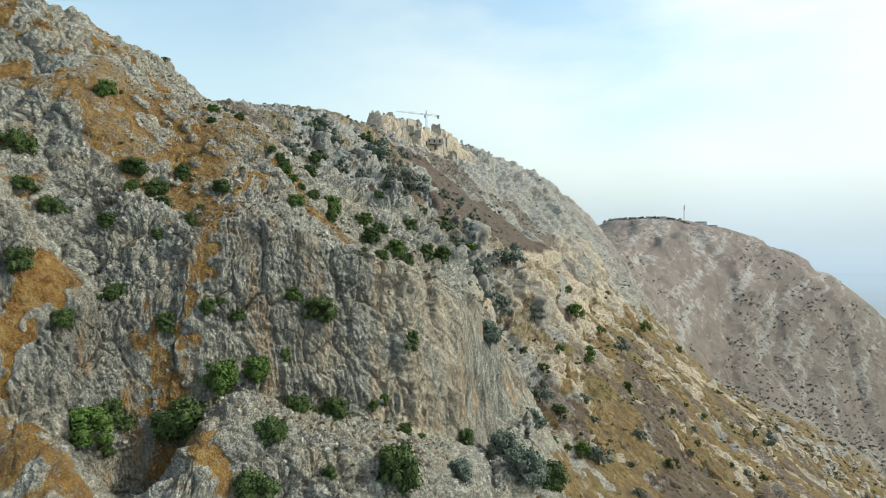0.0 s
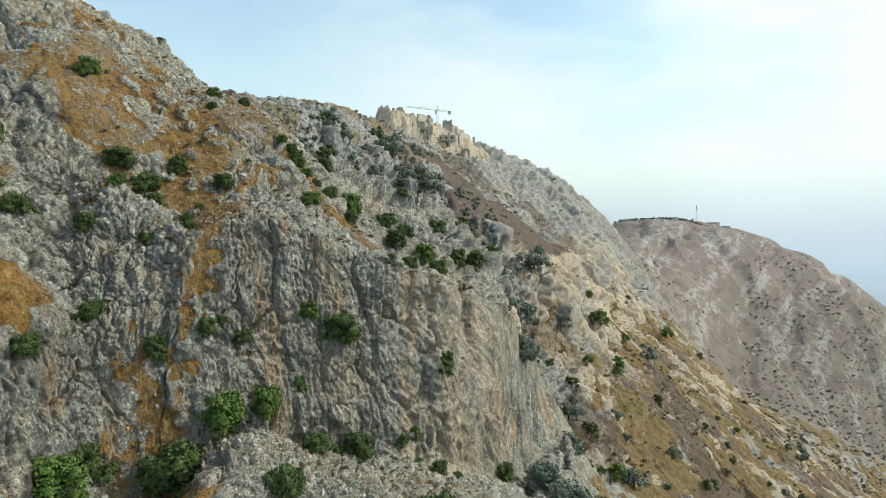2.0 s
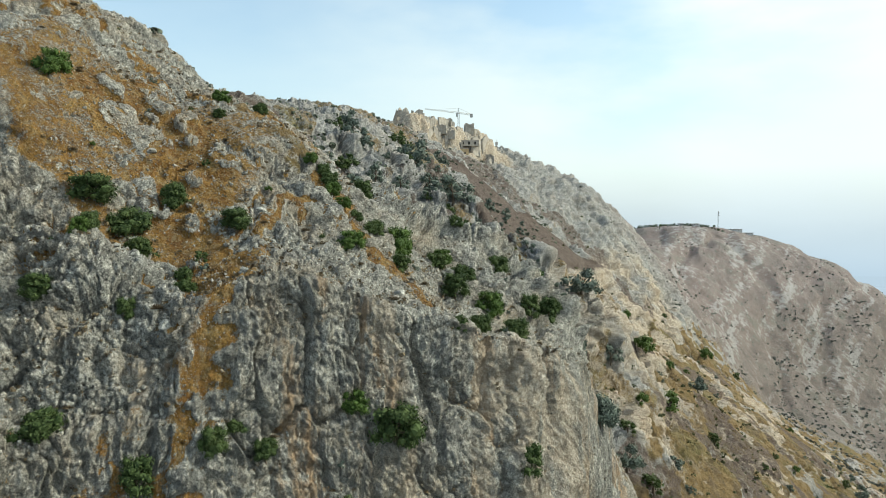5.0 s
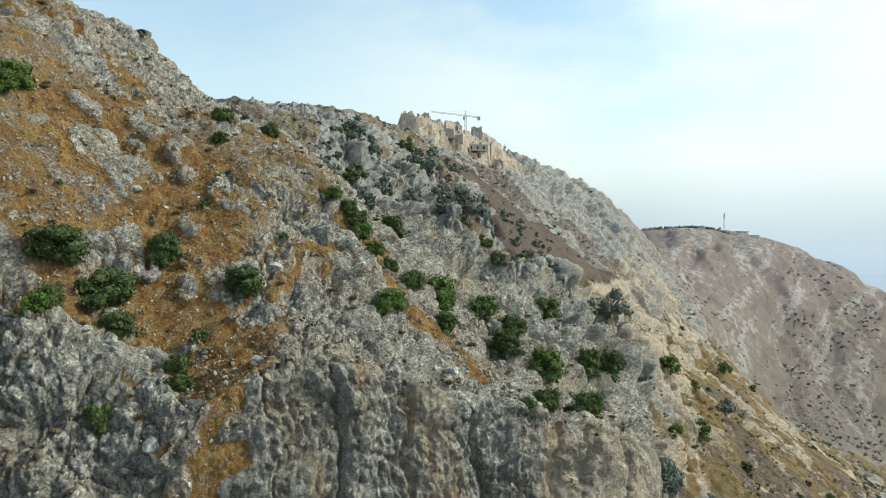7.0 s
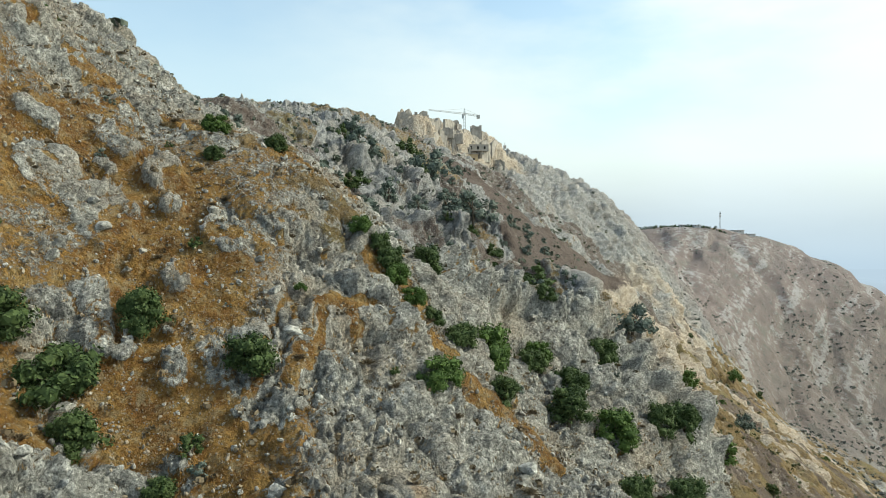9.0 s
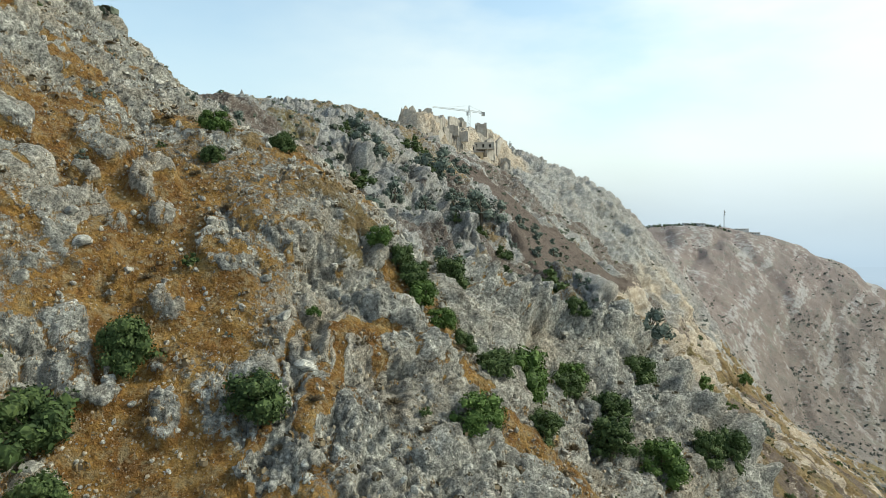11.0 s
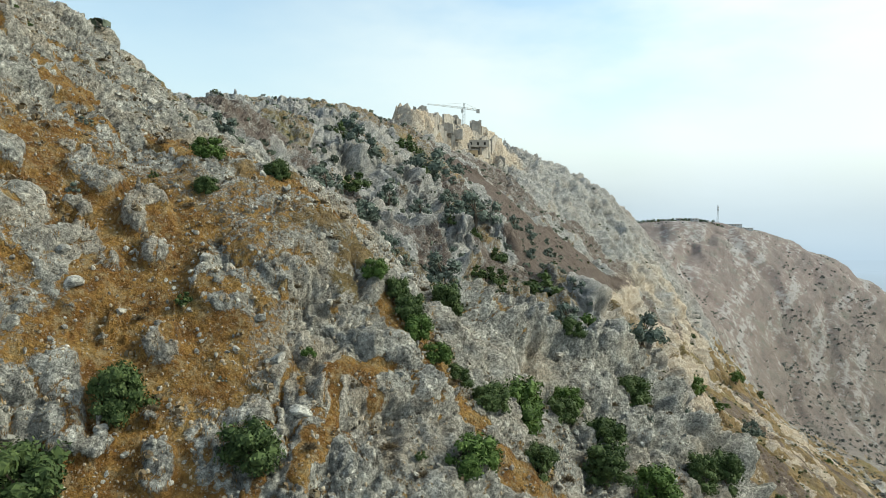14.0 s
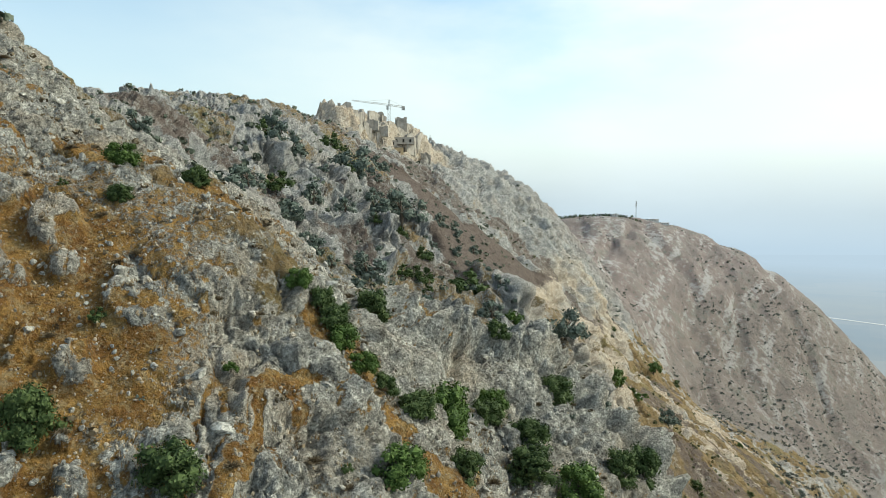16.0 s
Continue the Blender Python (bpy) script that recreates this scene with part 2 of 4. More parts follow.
def rock_colour(nt, co):
    """Grey karst limestone: pale and dark lichen, warm stains, pits and joints. Returns colour and a height for the relief."""
    big = noise_tex(nt, co, 0.11, 5, 0.6)
    mid = noise_tex(nt, co, 0.75, 7, 0.72)
    speck = noise_tex(nt, co, 2.6, 5, 0.7)
    fine = noise_tex(nt, co, 5.0, 5, 0.8)
    both = math_node(nt, "ADD", math_node(nt, "MULTIPLY", mid, 0.5), math_node(nt, "MULTIPLY", speck, 0.5))
    c = ramp(nt, both, [(0.39, (0.11, 0.11, 0.102)), (0.46, (0.265, 0.26, 0.237)), (0.53, (0.40, 0.393, 0.355)), (0.61, (0.64, 0.625, 0.57))])
    c = mixc(nt, ramp(nt, big, [(0.46, (0, 0, 0)), (0.68, (0.6, 0.6, 0.6))]), c, (0.40, 0.325, 0.235))
    c = mixc(nt, ramp(nt, noise_tex(nt, co, 0.35, 6, 0.7), [(0.52, (0, 0, 0)), (0.64, (0.55, 0.55, 0.55))]), c, (0.215, 0.212, 0.198))
    c = mixc(nt, 0.85, c, ramp(nt, fine, [(0.36, (0.30, 0.30, 0.285)), (0.5, (0.98, 0.98, 0.97)), (0.62, (1.35, 1.35, 1.33))]), "MULTIPLY")
    wob = nt.nodes.new("ShaderNodeVectorMath")
    wob.operation = "MULTIPLY_ADD"
    nz = nd(nt, "TexNoise", Scale=1.1, Detail=6.0, Roughness=0.7)
    nt.links.new(co, nz.inputs["Vector"])
    nt.links.new(nz.outputs["Color"], wob.inputs[0])
    wob.inputs[1].default_value = (1.3, 1.3, 1.3)
    nt.links.new(co, wob.inputs[2])
    joints = []
    for scale, width in ((0.7, 0.05), (2.0, 0.08)):
        v = nd(nt, "TexVoronoi", Scale=scale)
        v.feature = "DISTANCE_TO_EDGE"
        nt.links.new(wob.outputs[0], v.inputs["Vector"])
        joints.append(ramp(nt, v.outputs["Distance"], [(0.0, (0, 0, 0)), (width, (1, 1, 1))]))
        c = mixc(nt, 0.16, c, mixc(nt, joints[-1], (0.42, 0.40, 0.36), (1.0, 1.0, 1.0)), "MULTIPLY")
    h = math_node(nt, "ADD", math_node(nt, "MULTIPLY", mid, 0.6), math_node(nt, "MULTIPLY", speck, 0.45))
    h = math_node(nt, "ADD", h, math_node(nt, "MULTIPLY", fine, 0.22))
    h = math_node(nt, "ADD", h, math_node(nt, "ADD", math_node(nt, "MULTIPLY", joints[0], 0.16), math_node(nt, "MULTIPLY", joints[1], 0.08)))
    return c, h


def mountain_material():
    m, nt, b = mat("limestone_mountainside")
    co = nt.nodes.new("ShaderNodeTexCoord").outputs["Object"]
    rock, rock_h = rock_colour(nt, co)
    n1 = noise_tex(nt, co, 0.45, 6, 0.7)
    n2 = noise_tex(nt, co, 3.2, 5, 0.7)
    n3 = noise_tex(nt, co, 0.05, 4, 0.6)
    soil = ramp(nt, n1, [(0.30, (0.10, 0.050, 0.017)), (0.44, (0.20, 0.104, 0.030)), (0.56, (0.29, 0.170, 0.052)), (0.70, (0.36, 0.25, 0.10))])
    soil = mixc(nt, 0.75, soil, ramp(nt, n2, [(0.34, (0.35, 0.33, 0.3)), (0.62, (1.25, 1.2, 1.1))]), "MULTIPLY")
    grit = ramp(nt, noise_tex(nt, co, 4.5, 3, 0.6), [(0.60, (0, 0, 0)), (0.68, (0.6, 0.6, 0.6))])
    soil = mixc(nt, grit, soil, (0.42, 0.36, 0.28))
    soil = mixc(nt, ramp(nt, noise_tex(nt, co, 1.3, 6, 0.75), [(0.50, (0, 0, 0)), (0.62, (0.65, 0.65, 0.65))]), soil, (0.33, 0.265, 0.15))
    brown = ramp(nt, n1, [(0.3, (0.085, 0.066, 0.056)), (0.7, (0.15, 0.118, 0.098))])
    brown = mixc(nt, ramp(nt, n2, [(0.62, (0, 0, 0)), (0.74, (0.5, 0.5, 0.5))]), brown, (0.34, 0.29, 0.24))
    dry = ramp(nt, n1, [(0.28, (0.085, 0.072, 0.038)), (0.46, (0.195, 0.134, 0.06)), (0.62, (0.285, 0.20, 0.098)), (0.8, (0.17, 0.155, 0.077))])
    dry = mixc(nt, 0.5, dry, ramp(nt, n2, [(0.3, (0.45, 0.45, 0.42)), (0.7, (1, 1, 1))]), "MULTIPLY")
    dry = mixc(nt, ramp(nt, n3, [(0.5, (0, 0, 0)), (0.68, (0.6, 0.6, 0.6))]), dry, (0.13, 0.135, 0.06))
    n4 = noise_tex(nt, co, 0.16, 6, 0.7)
    dry = mixc(nt, ramp(nt, n4, [(0.5, (0, 0, 0)), (0.6, (0.7, 0.7, 0.7))]), dry, (0.125, 0.095, 0.062))
    dry = mixc(nt, ramp(nt, noise_tex(nt, co, 0.3, 6, 0.75), [(0.56, (0, 0, 0)), (0.66, (0.6, 0.6, 0.6))]), dry, (0.33, 0.29, 0.23))
    cream = mixc(nt, 0.5, rock, ramp(nt, n1, [(0.3, (0.46, 0.33, 0.215)), (0.7, (0.72, 0.60, 0.45))]))
    # far ridge: dry scrub and rock, greyed in base colour for distance haze
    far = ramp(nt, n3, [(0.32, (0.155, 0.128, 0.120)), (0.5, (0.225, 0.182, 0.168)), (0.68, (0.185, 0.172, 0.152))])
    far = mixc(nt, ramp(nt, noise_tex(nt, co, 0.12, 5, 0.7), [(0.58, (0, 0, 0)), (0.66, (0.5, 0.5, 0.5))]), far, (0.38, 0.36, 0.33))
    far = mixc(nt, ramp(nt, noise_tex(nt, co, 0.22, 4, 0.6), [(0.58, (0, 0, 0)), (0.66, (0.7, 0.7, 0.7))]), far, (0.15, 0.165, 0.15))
    lay = nt.nodes.new("ShaderNodeMapping")
    lay.inputs["Rotation"].default_value = (0, radians(27), 0)
    nt.links.new(co, lay.inputs[0])
    strata = noise_tex(nt, lay.outputs[0], 1.0, 5, 0.62, (0.010, 0.010, 0.075))
    specks = noise_tex(nt, co, 0.20, 6, 0.75)
    band = math_node(nt, "ADD", math_node(nt, "MULTIPLY", strata, 0.55), math_node(nt, "MULTIPLY", specks, 0.45))
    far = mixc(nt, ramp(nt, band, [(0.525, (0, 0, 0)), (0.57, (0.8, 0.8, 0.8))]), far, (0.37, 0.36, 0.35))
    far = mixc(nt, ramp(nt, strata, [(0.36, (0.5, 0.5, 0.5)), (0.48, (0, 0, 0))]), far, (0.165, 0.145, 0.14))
    # flank rock: distance haze put into the base colour as a bluish grey
    hazed_rock = mixc(nt, 0.4, rock, ramp(nt, n1, [(0.34, (0.17, 0.18, 0.195)), (0.66, (0.42, 0.43, 0.45))]))
    c = mixc(nt, attr(nt, "flank"), rock, hazed_rock)
    streak = noise_tex(nt, co, 1.0, 6, 0.65, (1.3, 1.3, 0.09))
    wash = noise_tex(nt, co, 1.0, 5, 0.6, (0.22, 0.22, 0.035))
    face = mixc(nt, ramp(nt, streak, [(0.42, (0.6, 0.6, 0.6)), (0.54, (0, 0, 0))]), c, (0.17, 0.17, 0.162))
    face = mixc(nt, ramp(nt, streak, [(0.56, (0, 0, 0)), (0.68, (0.5, 0.5, 0.5))]), face, (0.50, 0.46, 0.38))
    face = mixc(nt, ramp(nt, wash, [(0.56, (0, 0, 0)), (0.66, (0.7, 0.7, 0.7))]), face, (0.44, 0.285, 0.155))
    c = mixc(nt, attr(nt, "cliff"), c, face)
    c = mixc(nt, attr(nt, "cream"), c, cream)
    # the far ridge's base colour turns darker olive-brown with falling height
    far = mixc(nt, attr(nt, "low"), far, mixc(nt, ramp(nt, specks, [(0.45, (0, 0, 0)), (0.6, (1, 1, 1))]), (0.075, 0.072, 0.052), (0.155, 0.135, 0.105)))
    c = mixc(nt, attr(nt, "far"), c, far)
    ragged = math_node(nt, "MULTIPLY", math_node(nt, "SUBTRACT", math_node(nt, "ADD", math_node(nt, "MULTIPLY", n2, 0.5), math_node(nt, "MULTIPLY", n1, 0.5)), 0.5), 1.9)

    def edged(name):
        return ramp(nt, math_node(nt, "ADD", attr(nt, name), ragged), [(0.40, (0, 0, 0)), (0.56, (1, 1, 1))])

    soil_fac = edged("soil")
    c = mixc(nt, edged("dry"), c, dry)
    c = mixc(nt, edged("brown"), c, brown)
    c = mixc(nt, soil_fac, c, soil)
    nt.links.new(c, b.inputs["Base Color"])
    b.inputs["Roughness"].default_value = 0.95
    hb = mixc(nt, soil_fac, rock_h, n2)
    bump = nd(nt, "Bump", Strength=1.0, Distance=0.7)
    nt.links.new(hb, bump.inputs["Height"])
    nt.links.new(bump.outputs[0], b.inputs["Normal"])
    return m


def rock_material():
    m, nt, b = mat("limestone_boulder")
    co = nt.nodes.new("ShaderNodeTexCoord").outputs["Object"]
    info = nt.nodes.new("ShaderNodeObjectInfo")
    add = nt.nodes.new("ShaderNodeVectorMath")
    add.operation = "MULTIPLY_ADD"
    nt.links.new(info.outputs["Random"], add.inputs[0])
    add.inputs[1].default_value = (50, 30, 70)
    nt.links.new(co, add.inputs[2])
    c, h = rock_colour(nt, add.outputs[0])
    nt.links.new(c, b.inputs["Base Color"])
    b.inputs["Roughness"].default_value = 0.95
    bump = nd(nt, "Bump", Strength=0.8, Distance=0.2)
    nt.links.new(h, bump.inputs["Height"])
    nt.links.new(bump.outputs[0], b.inputs["Normal"])
    return m


def leaf_material(name, dark, mid, light):
    m, nt, b = mat(name)
    geo = nt.nodes.new("ShaderNodeNewGeometry")
    info = nt.nodes.new("ShaderNodeObjectInfo")
    r = math_node(nt, "ADD", math_node(nt, "MULTIPLY", geo.outputs["Random Per Island"], 0.75), math_node(nt, "MULTIPLY", info.outputs["Random"], 0.25))
    c = ramp(nt, r, [(0.0, dark), (0.5, mid), (1.0, light)])
    nt.links.new(c, b.inputs["Base Color"])
    b.inputs["Roughness"].default_value = 0.7
    return m


def plain_material(name, lo, hi, scale=0.6, rough=0.9):
    m, nt, b = mat(name)
    co = nt.nodes.new("ShaderNodeTexCoord").outputs["Object"]
    c = ramp(nt, noise_tex(nt, co, scale, 6, 0.65), [(0.3, lo), (0.7, hi)])
    nt.links.new(c, b.inputs["Base Color"])
    b.inputs["Roughness"].default_value = rough
    return m


MOUNTAIN = mountain_material()
ROCK = rock_material()
LEAF_DARK = leaf_material("dark_oak_leaves", (0.024, 0.042, 0.014), (0.056, 0.086, 0.026), (0.098, 0.130, 0.046))
LEAF_BRIGHT = leaf_material("bright_green_leaves", (0.030, 0.056, 0.012), (0.068, 0.115, 0.024), (0.115, 0.17, 0.045))
# grey-green leaves, paled and blued in base colour to stand for haze
LEAF_GREY = leaf_material("hazed_grey_green_leaves", (0.075, 0.100, 0.082), (0.120, 0.150, 0.122), (0.165, 0.19, 0.155))
BARK = plain_material("grey_bark", (0.07, 0.055, 0.04), (0.16, 0.13, 0.10), 6)


# ---- building helpers ----
def part(name, bm, material, parent=None, label=""):
    me = bpy.data.meshes.new(name)
    bm.to_mesh(me)
    bm.free()
    me.materials.append(material)
    ob = new(name, me)
    ob.parent = parent
    if label:
        ob["label"] = label
    return ob


def grid_mesh(name, co, nu, nv, material):
    me = bpy.data.meshes.new(name)
    idx = np.arange(nu * nv).reshape(nv, nu)
    quads = np.stack([idx[:-1, :-1], idx[:-1, 1:], idx[1:, 1:], idx[1:, :-1]], -1).reshape(-1, 4)
    me.vertices.add(len(co))
    me.vertices.foreach_set("co", co.astype(np.float32).ravel())
    me.loops.add(quads.size)
    me.loops.foreach_set("vertex_index", quads.ravel().astype(np.int32))
    me.polygons.add(len(quads))
    me.polygons.foreach_set("loop_start", np.arange(0, quads.size, 4, dtype=np.int32))
    me.update(calc_edges=True)
    me.materials.append(material)
    return me


# ---- the mountainside ----
SOIL_FIELD = [(-62, 131), (-60, 139), (-55, 141), (-49, 141), (-46, 139.5), (-44.5, 137), (-42.5, 134), (-41.5, 131.5), (-42, 129.5), (-40.2, 125.5), (-38.3, 121), (-37.8, 116.6),
              (-43, 119), (-47.5, 121.5), (-49.5, 125), (-50.5, 128.5), (-53, 130), (-57, 130.5)]
STONY_FIELD = [(-72, 128), (-68, 142), (-56, 145), (-46, 146), (-40, 144), (-37, 140), (-38, 134), (-39, 128), (-50, 121), (-62, 122)]
SCREE = [(-28, 344), (-19, 356), (-8, 357), (3, 361), (16, 363), (30, 378), (42, 379), (62, 397), (43, 365), (10, 287), (-2, 280), (-3, 298), (0, 329), (-8, 338), (-20, 333)]
TAN_SLOPE = [(-46, 142), (-43, 150), (-36, 150), (-31, 142), (-31.5, 138), (-35.5, 134.5), (-38, 137.5), (-41, 141)]
# grey outcrops that stand in the soil: x, y, radius
OUTCROPS = ((-55, 133.4, 1.8), (-51.4, 132.6, 2.4), (-42.8, 134.4, 1.6), (-48.8, 138, 1.5), (-53, 140, 1.6), (-49, 126.7, 1.3), (-50.5, 124.7, 1.5), (-45.2, 130.5, 0.6), (-43.3, 124.8, 0.7), (-57.5, 136.5, 1.2), (-47.4, 135.3, 0.7))


def soil_mask(x, y):
    s = np.maximum(inside(x, y, SOIL_FIELD, 2.5), 0.50 * inside(x, y, STONY_FIELD, 5.0))
    s = np.maximum(s, 0.62 * capsule(x, y, [(-39, 119), (-37, 112), (-39, 107)], 1.3))
    s = np.maximum(s, 0.9 * capsule(x, y, [(-36.5, 126), (-35, 131), (-32, 133)], 0.9))
    s = np.maximum(s, 0.9 * capsule(x, y, [(-52, 103), (-54.5, 97), (-55.5, 92)], 1.3))
    s = np.maximum(s, 0.62 * capsule(x, y, [(-43, 104), (-39, 101), (-30, 92)], 2.2))
    s = np.maximum(s, 0.62 * capsule(x, y, [(-60, 85), (-48, 84), (-40, 82)], 3.0))
    s = np.maximum(s, 0.7 * capsule(x, y, [(-31, 140), (-25, 135), (-19, 136)], 1.8))
    s = np.maximum(s, 0.6 * capsule(x, y, [(-66, 128), (-58, 125), (-52, 122)], 3.0))
    return s


def build_mountain():
    q = np.concatenate([np.linspace(a, b, n, endpoint=False) for a, b, n in ((-1.5, -0.74, 24), (-0.74, -0.36, 150), (-0.36, 0.10, 400), (0.10, 0.42, 180), (0.42, 0.92, 180), (0.92, 1.6, 24))])
    lr = np.linspace(np.log(34.0), np.log(1150.0), 2600)
    r = np.exp(lr)
    X = FAN[0] + q[:, None] * r[None]
    Y = FAN[1] + np.broadcast_to(r[None], X.shape)
    Hh = lie(X, Y)
    step = np.hypot(np.diff(lr)[None], np.diff(Hh, axis=1) / r[None, 1:])
    step *= np.where(r[1:] < 60, 0.5, np.where(r[1:] < 150, 2.2, np.where(r[1:] < 480, 1.6, 0.6)))[None]
    cum = np.concatenate([np.zeros((len(q), 1)), np.cumsum(step, 1)], 1)
    cum /= cum[:, -1:]
    k = np.exp(-0.5 * (np.arange(-12, 13) / 5.0) ** 2)
    k /= k.sum()
    pad = np.concatenate([np.repeat(cum[:1], 12, 0), cum, np.repeat(cum[-1:], 12, 0)])
    cum = sum(w * pad[j:j + len(q)] for j, w in enumerate(k))
    NV = 1200
    t = np.linspace(0, 1, NV)
    R = np.exp(np.stack([np.interp(t, cum[i], lr) for i in range(len(q))], 1))       # NV x NU
    NU = len(q)
    x = FAN[0] + q[None] * R
    y = FAN[1] + R
    z = lie(x, y)
    P = np.stack([x, y, z], -1)
    du, dv = np.gradient(P, axis=1), np.gradient(P, axis=0)
    N = np.cross(du, dv)
    N /= np.linalg.norm(N, axis=-1, keepdims=True) + 1e-9
    P, N, x, y, R = P.reshape(-1, 3), N.reshape(-1, 3), x.ravel(), y.ravel(), R.ravel()
    steep = 1 - N[:, 2]
    near = 1 - smooth((y - 260) / 200)
    # ground cover
    wob = fbm(P * 0.12, 4, 5)
    wx, wy = x + 2.2 * fbm(P * 0.25, 3, 31), y + 2.2 * fbm(P * 0.25, 3, 41)
    soil = soil_mask(wx, wy)
    outcrop = smooth((fbm(P * 0.36, 4, 19, 0.6) - 0.70) / 0.25)
    for ox, oy, orad in OUTCROPS:
        outcrop = np.maximum(outcrop, 1 - smooth((np.hypot(x + 0.35 * (wx - x) - ox, y + 0.35 * (wy - y) - oy) - 0.8 * orad) / 0.9))
    outcrop *= (y < 152) * (y > 100)
    soil *= 1 - 0.95 * outcrop
    patches = smooth((fbm(P * np.array([0.22, 0.22, 0.14]), 5, 9, 0.6) - 0.16) / 0.3) * smooth((0.42 - steep) / 0.15) * (y < 250)
    soil = np.maximum(soil, 0.7 * patches * (1 - 0.6 * smooth((x + 38) / 6)) * (1 - smooth((x + 16) / 10)) * (1 - smooth((y - 155) / 15)))
    brown = inside(x + 3 * wob, y + 5 * wob, SCREE, 7.0)
    brown = np.maximum(brown, 0.55 * smooth((fbm(P * np.array([0.06, 0.05, 0.03]), 3, 97) - 0.25) / 0.2) * (y > 195) * (1 - smooth((y - 420) / 50)) * (1 - capsule(x, y, [(-36, 388), (-20, 400), (-4, 416), (8, 430)], 16.0)))
    gravel = smooth((fbm(P * np.array([0.075, 0.05, 0.05]), 4, 113, 0.55) - 0.02) / 0.3) * smooth((y - 172) / 15) * (1 - smooth((y - 380) / 40)) * (x < 60)
    edge = np.interp(y, (150, 200, 250, 300, 360, 440, 520), (14, 24, 40, 50, 62, 110, 160))
    dry = smooth((x - edge + 8 * wob) / 14) * (1 - smooth((y - 480) / 90)) * smooth((y - 170) / 30)
    rocks = smooth((fbm(P * 0.09, 4, 77) - 0.12) / 0.2)
    dry = dry * (1 - 0.6 * rocks * smooth((y - 250) / 60)) * (1 - 0.75 * smooth((fbm(P * 0.14, 4, 61) - 0.34) / 0.15))
    dry = np.maximum(dry, 0.62 * inside(wx, wy, TAN_SLOPE, 4.0) * smooth(0.75 + fbm(P * 0.4, 3, 63)))
    dry = np.maximum(dry, 0.52 * gravel)
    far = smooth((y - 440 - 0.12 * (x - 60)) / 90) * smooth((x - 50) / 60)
    cream = smooth((x - (edge - 34)) / 14) * smooth((y - 215) / 25) * (1 - smooth((y - 420) / 60)) * smooth(0.65 + 0.8 * fbm(P * 0.07, 3, 29))
    cliff_stain = capsule(x, y, [(-10, 128), (-3, 136), (3, 146)], 3.0) * 0.75 + capsule(x, y, [(-22, 122), (-20, 121)], 1.8) * 0.7 + capsule(x, y, [(-44, 107), (-43, 108)], 1.5) * 0.8
    cream = np.maximum(cream, 0.9 * capsule(x + 3 * wob, y, [(-34, 390), (-20, 400), (-4, 416), (8, 430)], 13.0))
    cream = np.clip(np.maximum(cream, cliff_stain * smooth(0.6 + fbm(P * np.array([0.5, 0.5, 0.1]), 3, 15))), 0, 1)
    bare = np.clip(np.maximum(np.maximum(soil, brown), dry * 0.85), 0, 1)
    rock = 1 - bare
    # relief: ribs, blocks and cracks
    rib = 1 - np.abs(fbm(P * 0.055, 3, 3))
    warp = np.stack([fbm(P * 0.35, 2, 101), fbm(P * 0.35, 2, 103), fbm(P * 0.35, 2, 107)], -1)
    field = soil_mask(x, y)
    amp = np.clip(rock, 0, 1) * (1 - 0.8 * far) * (0.30 + 0.70 * (1 - np.clip(field * 1.2, 0, 1)))
    d = amp * (1.6 * rib - 1.3) * np.clip(R / 120, 0.7, 2.0)
    W = P + 0.5 * warp
    cliff = smooth((steep - 0.5) / 0.2) * (y < 190)
    face = 1 - 0.55 * cliff

    def blocks(m, freq, shift, seed, step, dome, lean, joint):
        """Rounded blocks: each cell of its own height, domed, a little tilted, with a joint round it."""
        f1, f2, rid, tilt = cells(W[m] * freq * np.array([1, 1, 0.8]) + shift, seed)
        gap = 1 - smooth((f2 - f1) / 0.14)
        return step * (rid - 0.5) + dome * (0.28 - f1 * f1) + lean * tilt - joint * gap, gap

    every = np.ones(len(R), bool)
    s1, s2, sr, st = cells(W * np.array([0.16, 0.16, 0.045]) + 2.3, 71)
    d += amp * cliff * (1.5 * (sr - 0.5) + 0.6 * st - 0.7 * (1 - smooth((s2 - s1) / 0.08)))
    d += amp * face * blocks(every, 0.16, 0, 11, 1.2, 1.5, 0.5, 0.5)[0]
    lump, crevice = blocks(every, 0.42, 7.7, 21, 0.55, 0.95, 0.3, 0.3)
    d += amp * face * lump
    m = R < 330
    d[m] += (amp * (1 - 0.3 * cliff))[m] * blocks(m, 1.05, 3.1, 31, 0.28, 0.42, 0.2, 0.14)[0]
    m = R < 150
    d[m] += (amp * (1 - 0.2 * cliff))[m] * blocks(m, 2.4, 9.1, 41, 0.12, 0.18, 0.1, 0.05)[0]
    flute = 1 - 2 * np.abs(fbm(W * np.array([1.3, 1.3, 0.09]), 4, 88, 0.65))
    d += amp * (0.05 + 0.16 * cliff) * flute * smooth((steep - 0.3) / 0.3)
    d += amp * 0.10 * fbm(W * 2.5, 3, 89, 0.7) * near
    d += 0.55 * outcrop * field
    m = R > 130
    f1, f2, rid, tilt = cells((P[m] + 4 * warp[m]) * np.array([0.055, 0.045, 0.04]) + 1.7, 51)
    big = smooth((R[m] - 150) / 90) * (1 - smooth((R[m] - 620) / 300))
    d[m] += np.clip(amp[m] + 0.04, 0, 1) * big * (2.4 * (rid - 0.5) + 3.4 * (0.28 - f1 * f1) + 1.6 * tilt - 1.2 * (1 - smooth((f2 - f1) / 0.12)))
